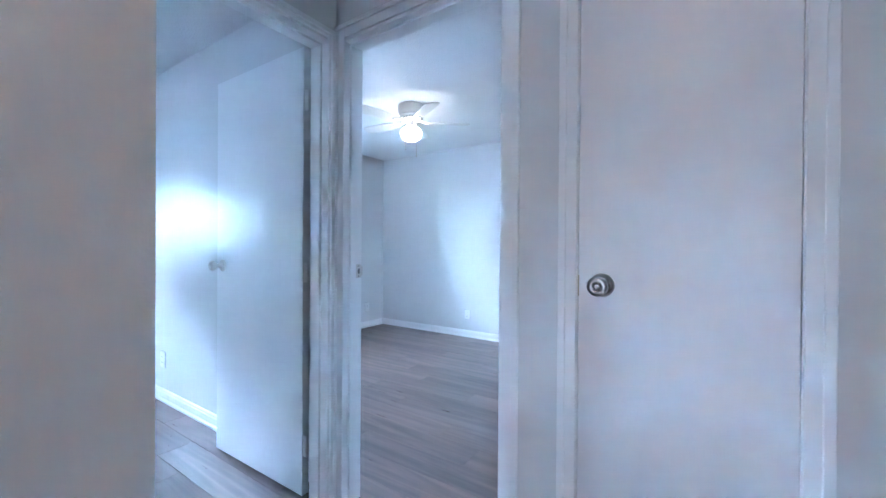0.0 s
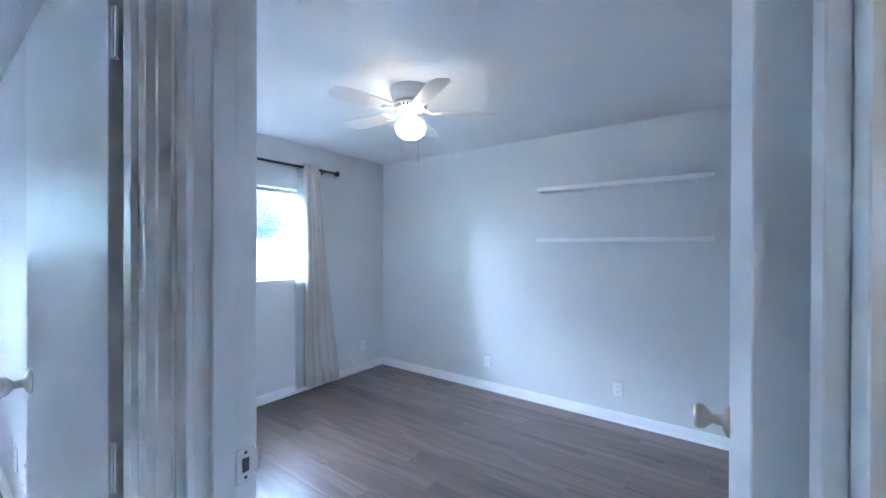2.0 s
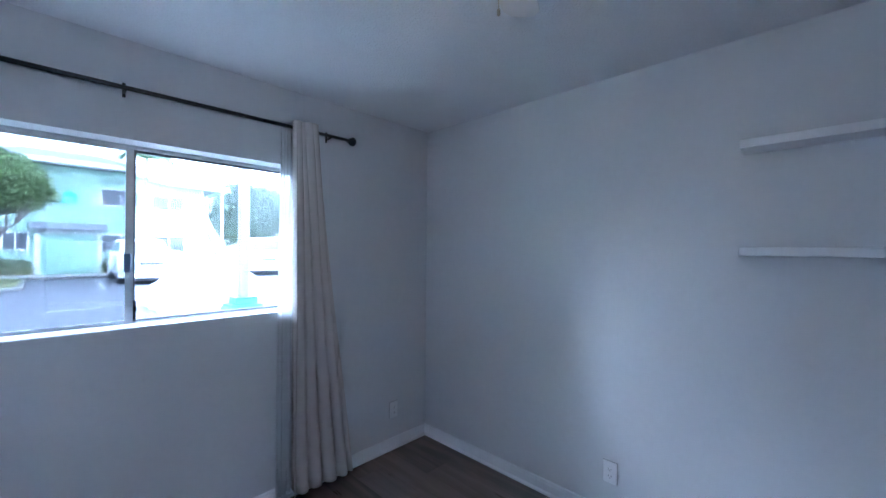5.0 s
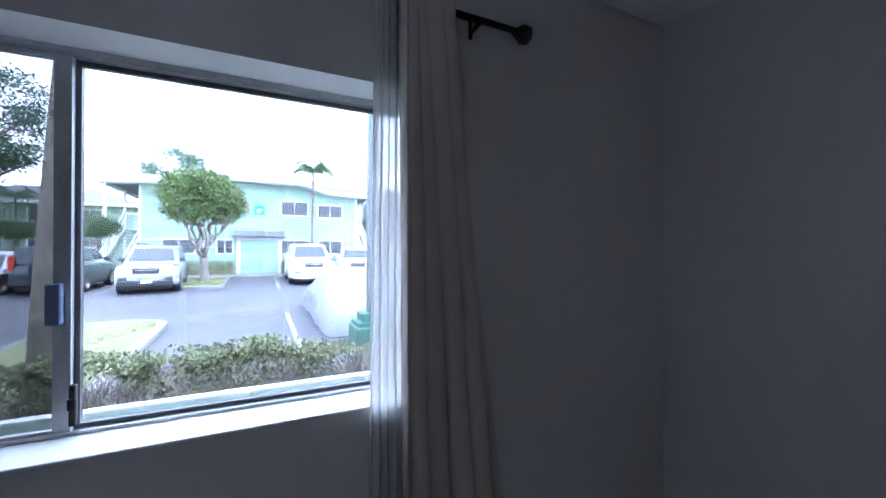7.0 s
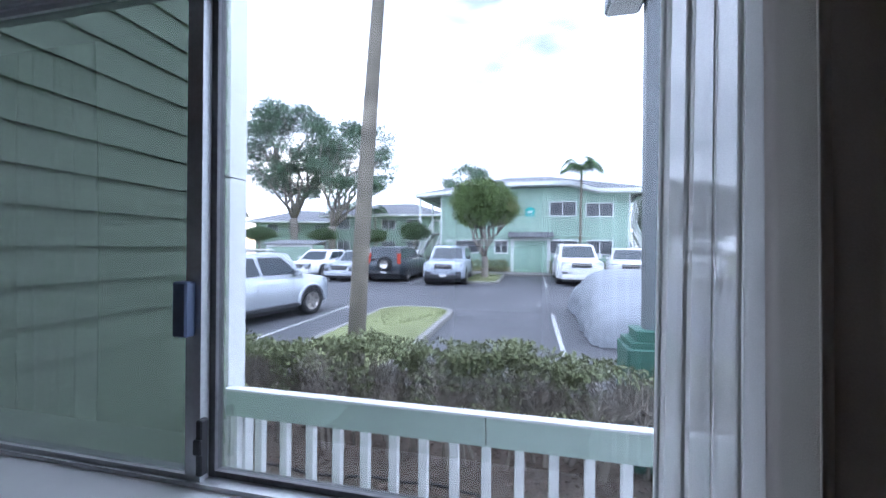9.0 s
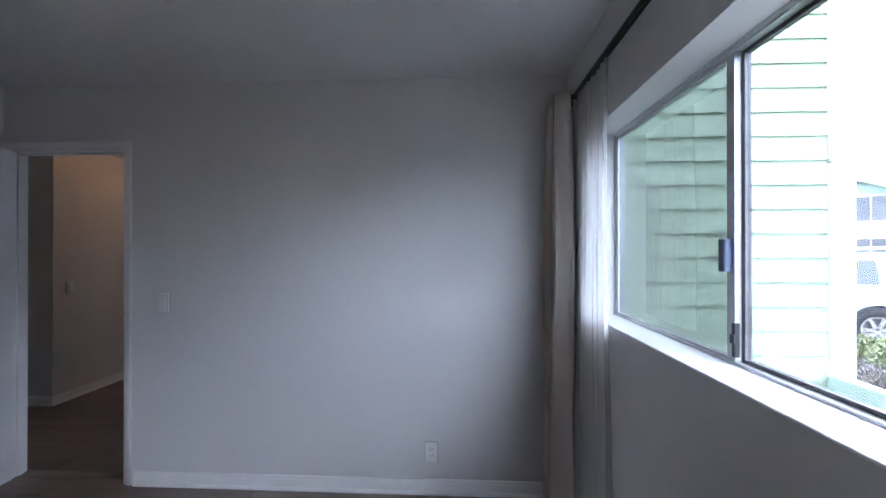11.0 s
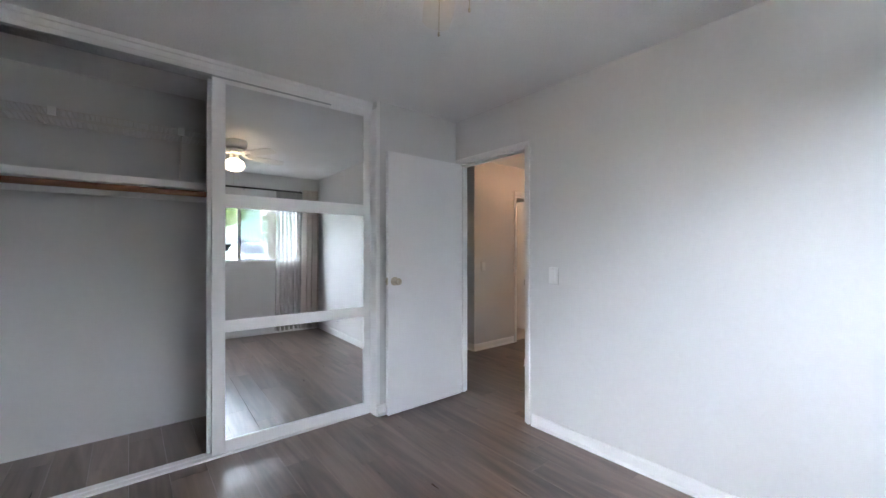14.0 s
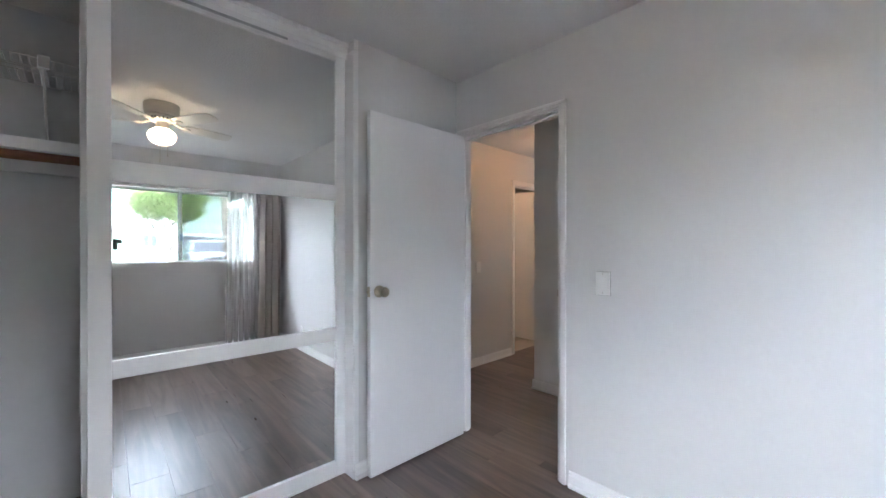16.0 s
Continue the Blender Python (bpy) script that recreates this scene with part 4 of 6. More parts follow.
# flecks of old paint on the asphalt, and a hose along the planting
rf = random.Random(6)
for cx, cy in ((0.9, 14.6), (1.15, 14.9), (1.5, 14.7), (-0.65, 17.4), (-0.35, 17.5), (0.07, 17.3), (1.9, 14.8)):
    bm = bmesh.new()
    s = rf.uniform(0.03, 0.07)
    ring_pts = [(cx + s * rf.uniform(0.6, 1.3) * math.cos(q), cy + 1.6 * s * rf.uniform(0.6, 1.3) * math.sin(q)) for q in (0, 1, 2, 3, 4, 5)]
    bm.faces.new([bm.verts.new((a, b, gz(b) + 0.017)) for a, b in ring_pts])
    whole("paint_fleck", bm, PAINT, "worn fleck of white paint on the asphalt", "road marking", group="paint flecks")
for row, (hy, sd) in enumerate(((5.30, 0.0), (5.62, 1.3), (5.80, 2.1))):
    whole("drip_hose", tube([(-2.5 + 0.25 * k, hy + 0.04 * math.sin(0.9 * k + sd) + 0.02 * math.sin(2.3 * k), -0.288) for k in range(30)], 0.010, 8), RUBBER,
          "black drip hose lying on the mulch before the hedge", "hose", True, "drip hoses")
rl = np.random.default_rng(77)
n = 9000
chips = np.column_stack([rl.uniform(-3, 5, n), rl.uniform(4.9, 6.9, n), np.full(n, -0.297) + rl.random(n) * 0.012])
ob = new("mulch", leaf_mesh("mulch", chips, 0.05, mat("bark_mulch", (0.17, 0.125, 0.10), 0.95, var=0.5, scale=4, fine=30, rnd=0.9, island=True), 78, 0.9))
tagged(ob, "brown bark mulch and fallen leaves under the hedge", "mulch", kind="stuff")

# the wing's lap siding, corner board and the porch railing
wing = setting("wall_wing_cladding", box(((0.13, 3.58, -0.3), (0.138, 4.70, 2.95))), MINT, "mint green lap siding")
setting("trim_wing_corner", box(((0.128, 4.70, -0.3), (0.172, 4.818, 1.86)), ((0.128, 4.70, 1.864), (0.172, 4.818, 2.95)), bevel=0.002), WHITEX, "white corner board")
rail = thing("porch_railing", "mint and white wooden porch railing outside the window", "railing")
RY = 4.68
part("top_rail", box(((0.172, RY, 0.640), (1.500, RY + 0.04, 0.768)), bevel=0.003), MINT, rail, "mint green board")
part("top_rail", box(((1.505, RY, 0.640), (4.6, RY + 0.04, 0.768)), bevel=0.003), MINT, rail, "mint green board")
part("rail_cap", box(((0.172, RY - 0.006, 0.768), (4.6, RY + 0.046, 0.780)), bevel=0.002), WHITEX, rail)
part("bottom_rail", box(((0.172, RY, -0.20), (4.6, RY + 0.04, -0.11)), bevel=0.003), MINT, rail)
bal = mesh_of("baluster", box(((-0.02, 0, -0.11), (0.02, 0.04, 0.64)), bevel=0.002), WHITEX)
for i in range(31):
    b = new("baluster", bal)
    b.parent = rail
    b.location = (0.222 + i * 0.1425, RY + 0.002, 0)
for x in (0.215, 2.4, 4.55):
    part("post", box(((x - 0.045, RY + 0.04, -0.3), (x + 0.045, RY + 0.1, 0.64)), bevel=0.003), WHITEX, rail)

# hedge
hedge = thing("hedge", "clipped green hedge with bare lower twigs before the car park", "hedge")
r = np.random.default_rng(21)
HX0, HX1, HY0, HY1 = -7.5, 5.5, 5.98, 6.52


def hedge_top(x):
    return 0.635 + 0.045 * np.sin(1.7 * x) + 0.035 * np.sin(4.3 * x + 1) + 0.02 * np.sin(9.1 * x)


n = 90000
x, y = r.uniform(HX0, HX1, n), r.uniform(HY0, HY1, n)
y = np.where(r.random(n) < 0.35, HY0 + np.abs(r.normal(0, 0.07, n)), y)
zt = hedge_top(x)
drop = np.where(r.random(n) < 0.45, np.abs(r.normal(0, 0.07, n)), (zt + 0.02) * r.random(n))
z = zt - drop
clot = np.array([noise.noise((a * 3.1, b * 3.1, c * 3.4)) for a, b, c in zip(x, y, z)])
keep = (clot > -0.25 - 0.3 * (drop < 0.1)) & (r.random(n) < np.clip(1.0 - 1.25 * drop, 0.30, 1))
keep &= ((drop < 0.06 + 0.16 * clot) & (r.random(n) < 0.75)) | ((clot > 0.0) & (r.random(n) < 0.75))
ob = new("leaves", leaf_mesh("leaves", np.column_stack([x, y, z])[keep], 0.048, LEAF, 4))
ob.parent = hedge
tagged(ob, "glossy green leaves", kind="stuff")
bm = bmesh.new()
rr = random.Random(4)
for i in range(130):
    x0, y0 = HX0 + (HX1 - HX0) * (i + rr.random()) / 130, rr.uniform(HY0 + 0.08, HY1 - 0.1)
    base = Vector((x0, y0, -0.32))
    fork = base + Vector((rr.uniform(-0.06, 0.06), rr.uniform(-0.04, 0.04), rr.uniform(0.22, 0.42)))
    thick = rr.choice((0.011, 0.014, 0.018, 0.030))
    add_tube(bm, (base, base.lerp(fork, 0.5) + Vector((rr.uniform(-0.03, 0.03), 0, 0)), fork), (thick * 1.25, thick, thick * 0.9), 6)
    for k in range(9):
        a = rr.uniform(0, 6.3)
        mid = fork + Vector((rr.uniform(0.06, 0.26) * math.cos(a), 0.14 * math.sin(a), rr.uniform(0.10, 0.30)))
        add_tube(bm, (fork, fork.lerp(mid, 0.5) + Vector((rr.uniform(-0.04, 0.04), rr.uniform(-0.03, 0.03), 0)), mid), (0.010, 0.008, 0.006), 4)
        for q in range(6):
            el = mid + Vector((rr.uniform(-0.12, 0.12), rr.uniform(-0.12, 0.12), rr.uniform(0.02, 0.2)))
            tip = el + Vector((rr.uniform(-0.14, 0.14), rr.uniform(-0.14, 0.14), rr.uniform(0.04, 0.24)))
            tip.z = min(tip.z, hedge_top(tip.x) + 0.01)
            add_tube(bm, (mid, el, tip), (0.0055, 0.004, 0.002), 3)
tagged(part("twigs", bm, TWIG, hedge, "bare brown twigs"), kind="stuff")


# trees
def limb(bm, a, b, r0, r1, rnd, sag=0.12, n=5, sides=7):
    a, b = Vector(a), Vector(b)
    d = (b - a).length
    pts = [a.lerp(b, k / n) + Vector((rnd.uniform(-1, 1), rnd.uniform(-1, 1), rnd.uniform(-0.3, 0.8))) * d * sag * math.sin(math.pi * k / n) for k in range(n + 1)]
    add_tube(bm, pts, [r0 + (r1 - r0) * (k / n) ** 0.8 for k in range(n + 1)], sides)
    return pts


def tree(name, label, x, y, trunk_h, trunk_r, centre_z, rad, rad_z, limbs, clumps, per, leaf, spread, material, seed, flat=0.0, lean=(0, 0), cut=-0.25, under=1.0, off=(0, 0), squash=0.6):
    """A trunk that forks into limbs, and leaves in clumps at the twig ends through an uneven crown."""
    rnd, r = random.Random(seed), np.random.default_rng(seed)
    t = thing(name, label, "tree", pose(x, y, gz(y)))
    tr = bmesh.new()
    top = Vector((lean[0], lean[1], trunk_h))
    pts = [Vector((0, 0, -0.2)), Vector((0, 0, 0.05)), Vector((0.03, 0.02, trunk_h * 0.35)), top * 0.7 + Vector((0.02, 0, 0)), top]
    add_tube(tr, pts, (trunk_r * 1.7, trunk_r * 1.25, trunk_r, trunk_r * 0.95, trunk_r * 1.02), 12)
    c = Vector((lean[0] + off[0], lean[1] + off[1], centre_z))
    spots = []
    ends = []
    for i in range(limbs):
        a = 2 * math.pi * (i + rnd.uniform(-0.3, 0.3)) / limbs
        q = rnd.uniform(0.35, 0.8)
        e = c + Vector((rad * q * math.cos(a), rad * q * math.sin(a), rad_z * rnd.uniform(-0.45, 0.35)))
        p = limb(tr, top - Vector((0, 0, trunk_h * 0.05)), e, trunk_r * 0.44, trunk_r * 0.13, rnd)
        ends.append((p, e))
    centres = []
    tries = 0
    while len(centres) < clumps and tries < clumps * 20:
        tries += 1
        d = Vector((rnd.gauss(0, 1), rnd.gauss(0, 1), rnd.gauss(0, 1))).normalized()
        if d.z < -under:
            continue
        q = rnd.uniform(0.45, 1.0) ** 0.5
        p = c + Vector((d.x * rad, d.y * rad, d.z * rad_z)) * q * (0.84 + 0.27 * noise.noise(d * 2.3 + Vector((seed, 0, 0))))
        if noise.noise(p * (2.2 / rad) + Vector((0, seed, 0))) > cut:
            centres.append(p)
    for i, p in enumerate(centres):
        if i % 3 == 0 and ends:
            path, e = min(ends, key=lambda k: (k[1] - p).length)
            limb(tr, path[3], p, trunk_r * 0.11, trunk_r * 0.03, rnd, 0.08, 3, 4)
    part("trunk", tr, BARK, t, "", True)
    sp = np.repeat(np.array(centres), per, 0) + r.normal(size=(len(centres) * per, 3)) * [spread, spread, spread * squash]
    ob = new("crown", leaf_mesh("crown", sp, leaf, material, seed, flat))
    ob.parent = t
    return t


tree("round_tree", "round clipped tree with a forked pale trunk", -0.62, 22.6, 1.15, 0.17, 3.75, 1.80, 1.45, 11, 620, 46, 0.13, 0.13, LEAFT, 31, cut=-0.5, under=0.8)
tree("spreading_tree", "tall spreading rain tree with a forked trunk", -16.6, 36, 3.4, 0.36, 9.6, 4.3, 4.4, 11, 190, 95, 0.19, 0.40, LEAFB, 12, 0.5, cut=0.08, off=(2.3, 0), squash=0.38)
tree("spreading_tree", "tall spreading rain tree behind the parked cars", -22.0, 38, 4.4, 0.40, 11.2, 5.9, 5.6, 12, 430, 100, 0.19, 0.46, LEAFB, 15, 0.5, cut=0.0, squash=0.38)
tree("background_tree", "leafy tree rising behind the house roof", -6.3, 52, 4.5, 0.24, 9.9, 4.2, 2.4, 7, 190, 50, 0.20, 0.36, LEAFB, 18, 0.3, cut=0.0)
tree("background_tree", "dense dark tree beyond the far end of the house", 15.6, 46, 3, 0.3, 5.0, 3.6, 3.9, 6, 420, 60, 0.24, 0.40, LEAFD, 19, cut=-0.4)
tree("background_tree", "broad tree in the row beyond the van", 19.5, 50, 3, 0.3, 5.6, 4.6, 3.6, 6, 420, 60, 0.26, 0.45, LEAFD, 23, cut=-0.3)
tree("background_tree", "broad tree at the end of the row", 25.5, 47, 3, 0.3, 5.2, 4.6, 3.4, 6, 420, 60, 0.26, 0.45, LEAFD, 24, cut=-0.3)
tree("background_tree", "low leafy tree behind the sage houses", -27.0, 60, 3, 0.3, 6.4, 6.5, 3.2, 6, 190, 44, 0.25, 0.42, LEAFB, 22)
for i, (mx, my, mr, lab) in enumerate(((-12.2, 36, 1.25, "flat-topped clipped tree before the sage house"), (-16.0, 33.5, 1.35, "mushroom-clipped tree among the parked cars"),
                                       (-20.5, 31.0, 1.5, "mushroom-clipped tree beside the small shed"), (-5.6, 26.6, 0.95, "small clipped tree by the stair"))):
    tree("clipped_tree", lab, mx, my, 1.7, 0.09, 2.55, mr, 0.55, 5, 260, 30, 0.11, 0.11, LEAFC, 40 + i, cut=-0.6)


def palm(name, label, x, y, h, r0, fronds, length, lean, seed, taper=0.32):
    rnd = random.Random(seed)
    t = thing(name, label, "palm tree", pose(x, y, gz(y)))
    n = 22
    pts = [(lean[0] * (k / n) ** 1.4, lean[1] * (k / n) ** 1.4, -0.2 + (h + 0.2) * k / n) for k in range(n + 1)]
    tr = bmesh.new()
    fine, rad = [], []
    for k in range(n * 4 + 1):
        i, f = min(k // 4, n - 1), (k - 4 * min(k // 4, n - 1)) / 4
        fine.append(Vector(pts[i]).lerp(Vector(pts[i + 1]), f))
        rad.append(r0 * (1.12 - taper * k / (n * 4)) * (1 + (0.035 if k % 2 else 0)))
    add_tube(tr, fine, rad, 14)
    part("trunk", tr, PALMB, t, "ringed grey trunk", True)
    top = Vector(pts[-1])
    part("crownshaft", tube((top - Vector((0, 0, 0.05)), top + Vector((0, 0, 0.35 * length / 2)), top + Vector((0, 0, 0.55 * length / 2))), (r0 * 0.75, r0 * 0.6, r0 * 0.2), 10), PALML, t, "", True)
    for i in range(fronds):
        a, up = 2 * math.pi * i / fronds + rnd.uniform(-0.2, 0.2), rnd.uniform(0.75, 2.2)
        d = Vector((math.cos(a), math.sin(a), 0))
        bm = bmesh.new()
        spine = []
        for k in range(13):
            s = k / 12
            spine.append(top + Vector((0, 0, 0.4 * length / 2)) + d * length * s * (0.95 - 0.12 * s) + Vector((0, 0, length * (up * s - (up * 0.92 + 0.32) * s * s))))
        add_tube(bm, spine, [0.02 * (1 - 0.85 * k / 12) for k in range(13)], 4)
        side = d.cross(Vector((0, 0, 1)))
        for k in range(2, 26):
            s = k / 26 * 12
            j = min(int(s), 11)
            p = spine[j].lerp(spine[j + 1], s - j)
            ln = length * 0.35 * math.sin(math.pi * (0.12 + 0.85 * k / 26)) + 0.05
            for g in (-1, 1):
                tip = p + side * g * ln * 0.8 + d * ln * 0.45 - Vector((0, 0, ln * rnd.uniform(0.25, 0.6)))
                w = d * 0.045 * length / 2
                quad(bm, p - w, p + w, tip + w * 0.3, tip - w * 0.3)
        part("frond", bm, PALML, t)
    return t


palm("palm_tree", "tall grey palm trunk rising past the window", -0.09, 6.68, 7.4, 0.088, 12, 2.2, (0.43, 0.15), 2, 0.65)
palm("palm_tree", "slender palm before the mint house", 4.45, 26.4, 5.75, 0.085, 17, 1.45, (0.05, 0), 3)
palm("palm_tree", "small palm beside the sage house", -12.9, 37.5, 4.4, 0.10, 11, 1.5, (0, 0), 5)


# ---- houses ----
def house_window(parent, x0, x1, z0, z1, y, panes=2):
    f = 0.07
    wn_ = new("window")
    wn_.parent = parent
    part("frame", box(((x0 - f, y - 0.05, z0 - f), (x1 + f, y, z0)), ((x0 - f, y - 0.05, z1), (x1 + f, y, z1 + f)), ((x0 - f, y - 0.05, z0), (x0, y, z1)), ((x1, y - 0.05, z0), (x1 + f, y, z1)),
                      *[((x0 + (x1 - x0) * k / panes - 0.025, y - 0.045, z0), (x0 + (x1 - x0) * k / panes + 0.025, y, z1)) for k in range(1, panes)]), WHITEX, wn_)
    for k in range(panes):
        part("pane", box(((x0 + (x1 - x0) * k / panes + 0.025, y - 0.02, z0), (x0 + (x1 - x0) * (k + 1) / panes - 0.025, y - 0.012, z1))), FARGLASS, wn_)
    part("curtain_behind", box(((x0 + (x1 - x0) * 0.78, y - 0.011, z0), (x1, y - 0.004, z1))), COVER, wn_)
    return wn_


def stair(parent, x0, x1, y0, y1, z0, z1, steps=14):
    """An outside flight from (y0, z0) up to (y1, z1) with stringers and a slatted rail."""
    for i in range(steps):
        a, b = y0 + (y1 - y0) * i / steps, y0 + (y1 - y0) * (i + 1) / steps
        z = z0 + (z1 - z0) * (i + 1) / steps
        part("step", box(((x0, min(a, b), z - 0.05), (x1, max(a, b) + 0.03, z))), CONC, parent)
    for x in (x0 - 0.05, x1):
        bm = bmesh.new()
        slab(bm, [(x, y0 - 0.2, z0), (x, y0 - 0.2, z0 + 0.35), (x, y1, z1 + 0.1), (x, y1, z1 - 0.25)], (0.05, 0, 0))
        part("stringer", bm, WHITEX, parent)
        bm = bmesh.new()
        slab(bm, [(x, y0 - 0.2, z0 + 0.85), (x, y0 - 0.2, z0 + 1.05), (x, y1, z1 + 1.05), (x, y1, z1 + 0.85)], (0.05, 0, 0))
        part("handrail", bm, WHITEX, parent)
        bm = bmesh.new()
        for i in range(12):
            a = (i + 0.5) / 12
            yy, zz = y0 + (y1 - y0) * a, z0 + (z1 - z0) * a
            add_box(bm, (x, yy - 0.03, zz + 0.2), (x + 0.05, yy + 0.03, zz + 0.95))
        part("rail_slats", bm, WHITEX, parent)


def roof_of(parent, x0, x1, edge, y0, y1, ridge_y, ridge_z, inset, over=0.9):
    """A roof whose front eave follows `edge` (x, z), rising back to a ridge; white fascia below it."""
    bm = bmesh.new()
    n = len(edge)
    th = Vector((0, 0, 0.10))
    f = [bm.verts.new(Vector((x, y0 - over, z)) + th) for x, z in edge]
    k = [bm.verts.new(Vector((min(max(x, x0 + inset), x1 - inset), ridge_y, ridge_z)) + th) for x, z in edge]
    b = [bm.verts.new(Vector((x, y1 + over, edge[0][1])) + th) for x, z in edge]
    for p, q in ((f, k), (k, b)):
        for i in range(n - 1):
            bm.faces.new((p[i], p[i + 1], q[i + 1], q[i]))
    bm.faces.new((f[0], k[0], b[0]))
    bm.faces.new((f[-1], b[-1], k[-1]))
    part("roof", bm, ROOF, parent, "grey shingle roof")
    bm = bmesh.new()
    for (xa, za), (xb, zb) in zip(edge, edge[1:]):
        slab(bm, [(xa, y0 - over, za - 0.12), (xb, y0 - over, zb - 0.12), (xb, y0 - over, zb + 0.10), (xa, y0 - over, za + 0.10)], (0, 0.06, 0))
    for x, z in (edge[0], edge[-1]):
        add_box(bm, (x - 0.03, y0 - over + 0.06, z - 0.12), (x + 0.03, y1 + over, z + 0.10))
    part("fascia", bm, WHITEX, parent, "white eave board")
    bm = bmesh.new()
    for (xa, za), (xb, zb) in zip(edge, edge[1:]):
        quad(bm, (xa, y0 - over, za - 0.1), (xb, y0 - over, zb - 0.1), (xb, y0 + 0.02, zb - 0.1), (xa, y0 + 0.02, za - 0.1))
    part("soffit", bm, WHITEX, parent)


HY = 28.0
main = thing("house", "two-storey mint green house with outside stairs and grey roof", "house")
part("wall", box(((-3.3, HY, 0.0), (8.1, HY + 9, 4.95)), ((-0.6, HY + 0.001, 4.95), (6.1, HY + 8, 5.36))), FARGREEN, main, "mint lap siding")
part("base", box(((-3.32, HY - 0.02, 0.0), (8.12, HY + 0.02, 0.45))), mat("stained_footing", (0.40, 0.36, 0.24), 0.9, var=0.3, scale=1.5, fine=12), main)
roof_of(main, -4.8, 9.3, ((-4.8, 4.93), (-2.2, 5.12), (-0.4, 5.50), (4.6, 5.50), (6.2, 5.02), (9.3, 4.95)), HY, HY + 9, HY + 4.4, 6.75, 5.6)
for a, b, c, d in ((3.58, 5.08, 3.62, 4.42), (5.70, 7.16, 3.56, 4.30), (-2.3, -0.85, 1.32, 2.05), (0.25, 1.0, 1.32, 2.05), (3.58, 5.15, 1.30, 2.06), (5.76, 7.16, 1.30, 2.06), (-1.6, -0.3, 3.6, 4.4)):
    house_window(main, a, b, c, d, HY)
gar = part("storage_door", box(((1.42, HY - 0.05, 0.12), (3.42, HY, 2.08))), mat("mint_door_paint", (0.35, 0.51, 0.41), 0.5, var=0.06), main, "mint green storage door")
part("leaf_joint", box(((2.41, HY - 0.053, 0.14), (2.43, HY - 0.05, 2.06))), DKGREEN, gar)
part("handle", box(((2.50, HY - 0.08, 1.0), (2.54, HY - 0.05, 1.15))), STEEL, gar)
part("door_trim", box(((1.22, HY - 0.10, 0.1), (1.42, HY, 2.15)), ((3.42, HY - 0.10, 0.1), (3.62, HY, 2.15)), ((1.22, HY - 0.10, 2.08), (3.62, HY, 2.2))), WHITEX, main)
bm = bmesh.new()
slab(bm, [(1.05, HY - 0.55, 2.25), (3.80, HY - 0.55, 2.25), (3.80, HY, 2.55), (1.05, HY, 2.55)], (0, 0, 0.07))
part("door_canopy", bm, ROOF, main)
sg = part("house_sign", box(((2.12, HY - 0.04, 3.58), (2.66, HY, 4.02))), TEAL, main, "teal plaque with pale mark")
bm = bmesh.new()
slab(bm, [(2.08, HY - 0.04, 4.02), (2.70, HY - 0.04, 4.02), (2.39, HY - 0.04, 4.2)], (0, 0.04, 0))
part("sign_gable", bm, TEAL, sg)
part("sign_mark", box(((2.24, HY - 0.05, 3.80), (2.54, HY - 0.04, 3.90)), ((2.28, HY - 0.05, 3.62), (2.33, HY - 0.04, 3.80)), ((2.44, HY - 0.05, 3.62), (2.49, HY - 0.04, 3.80))), WHITEX, sg)
part("name_plate", box(((-3.0, HY - 0.03, 1.98), (-2.5, HY, 2.12))), WHITEX, main)
for x in (-3.32, 8.04):
    part("corner_board", box(((x, HY - 0.03, 0.1), (x + 0.1, HY, 4.85))), WHITEX, main)
for x in (-4.55, 9.0):
    for y in (HY - 0.6, HY + 2.6):
        part("porch_post", box(((x - 0.06, y, 0.0), (x + 0.06, y + 0.12, 4.85))), WHITEX, main)
for x0, x1 in ((-4.6, -3.3), (8.1, 9.05)):
    part("landing", box(((x0, HY + 2.6, 2.55), (x1, HY + 6, 2.70))), WHITEX, main)
    part("landing_rail", box(((x0, HY + 2.6, 3.5), (x1, HY + 2.66, 3.62)), ((x0, HY + 2.6, 2.7), (x0 + 0.05, HY + 2.66, 3.5))), WHITEX, main)
stair(main, -4.5, -3.5, HY - 1.6, HY + 2.6, 0.1, 2.62)
main.location = (-0.77, -0.5, 0)
stair(main, 8.25, 8.95, HY - 1.0, HY + 2.6, 0.1, 2.62)
for x, w in ((-2.0, 1.3), (-0.3, 1.2), (3.1, 0.6), (5.5, 1.6)):
    r2 = np.random.default_rng(int(x * 10) + 50)
    sp = np.column_stack([r2.uniform(x - w / 2, x + w / 2, 700), r2.uniform(26.6, 27.3, 700), 0.1 + 0.75 * r2.random(700) ** 0.7])
    ob = new("shrub", leaf_mesh("shrub", sp, 0.10, LEAF, 60))
    tagged(ob, "low clipped shrub at the foot of the house", "shrub", "foundation shrubs")


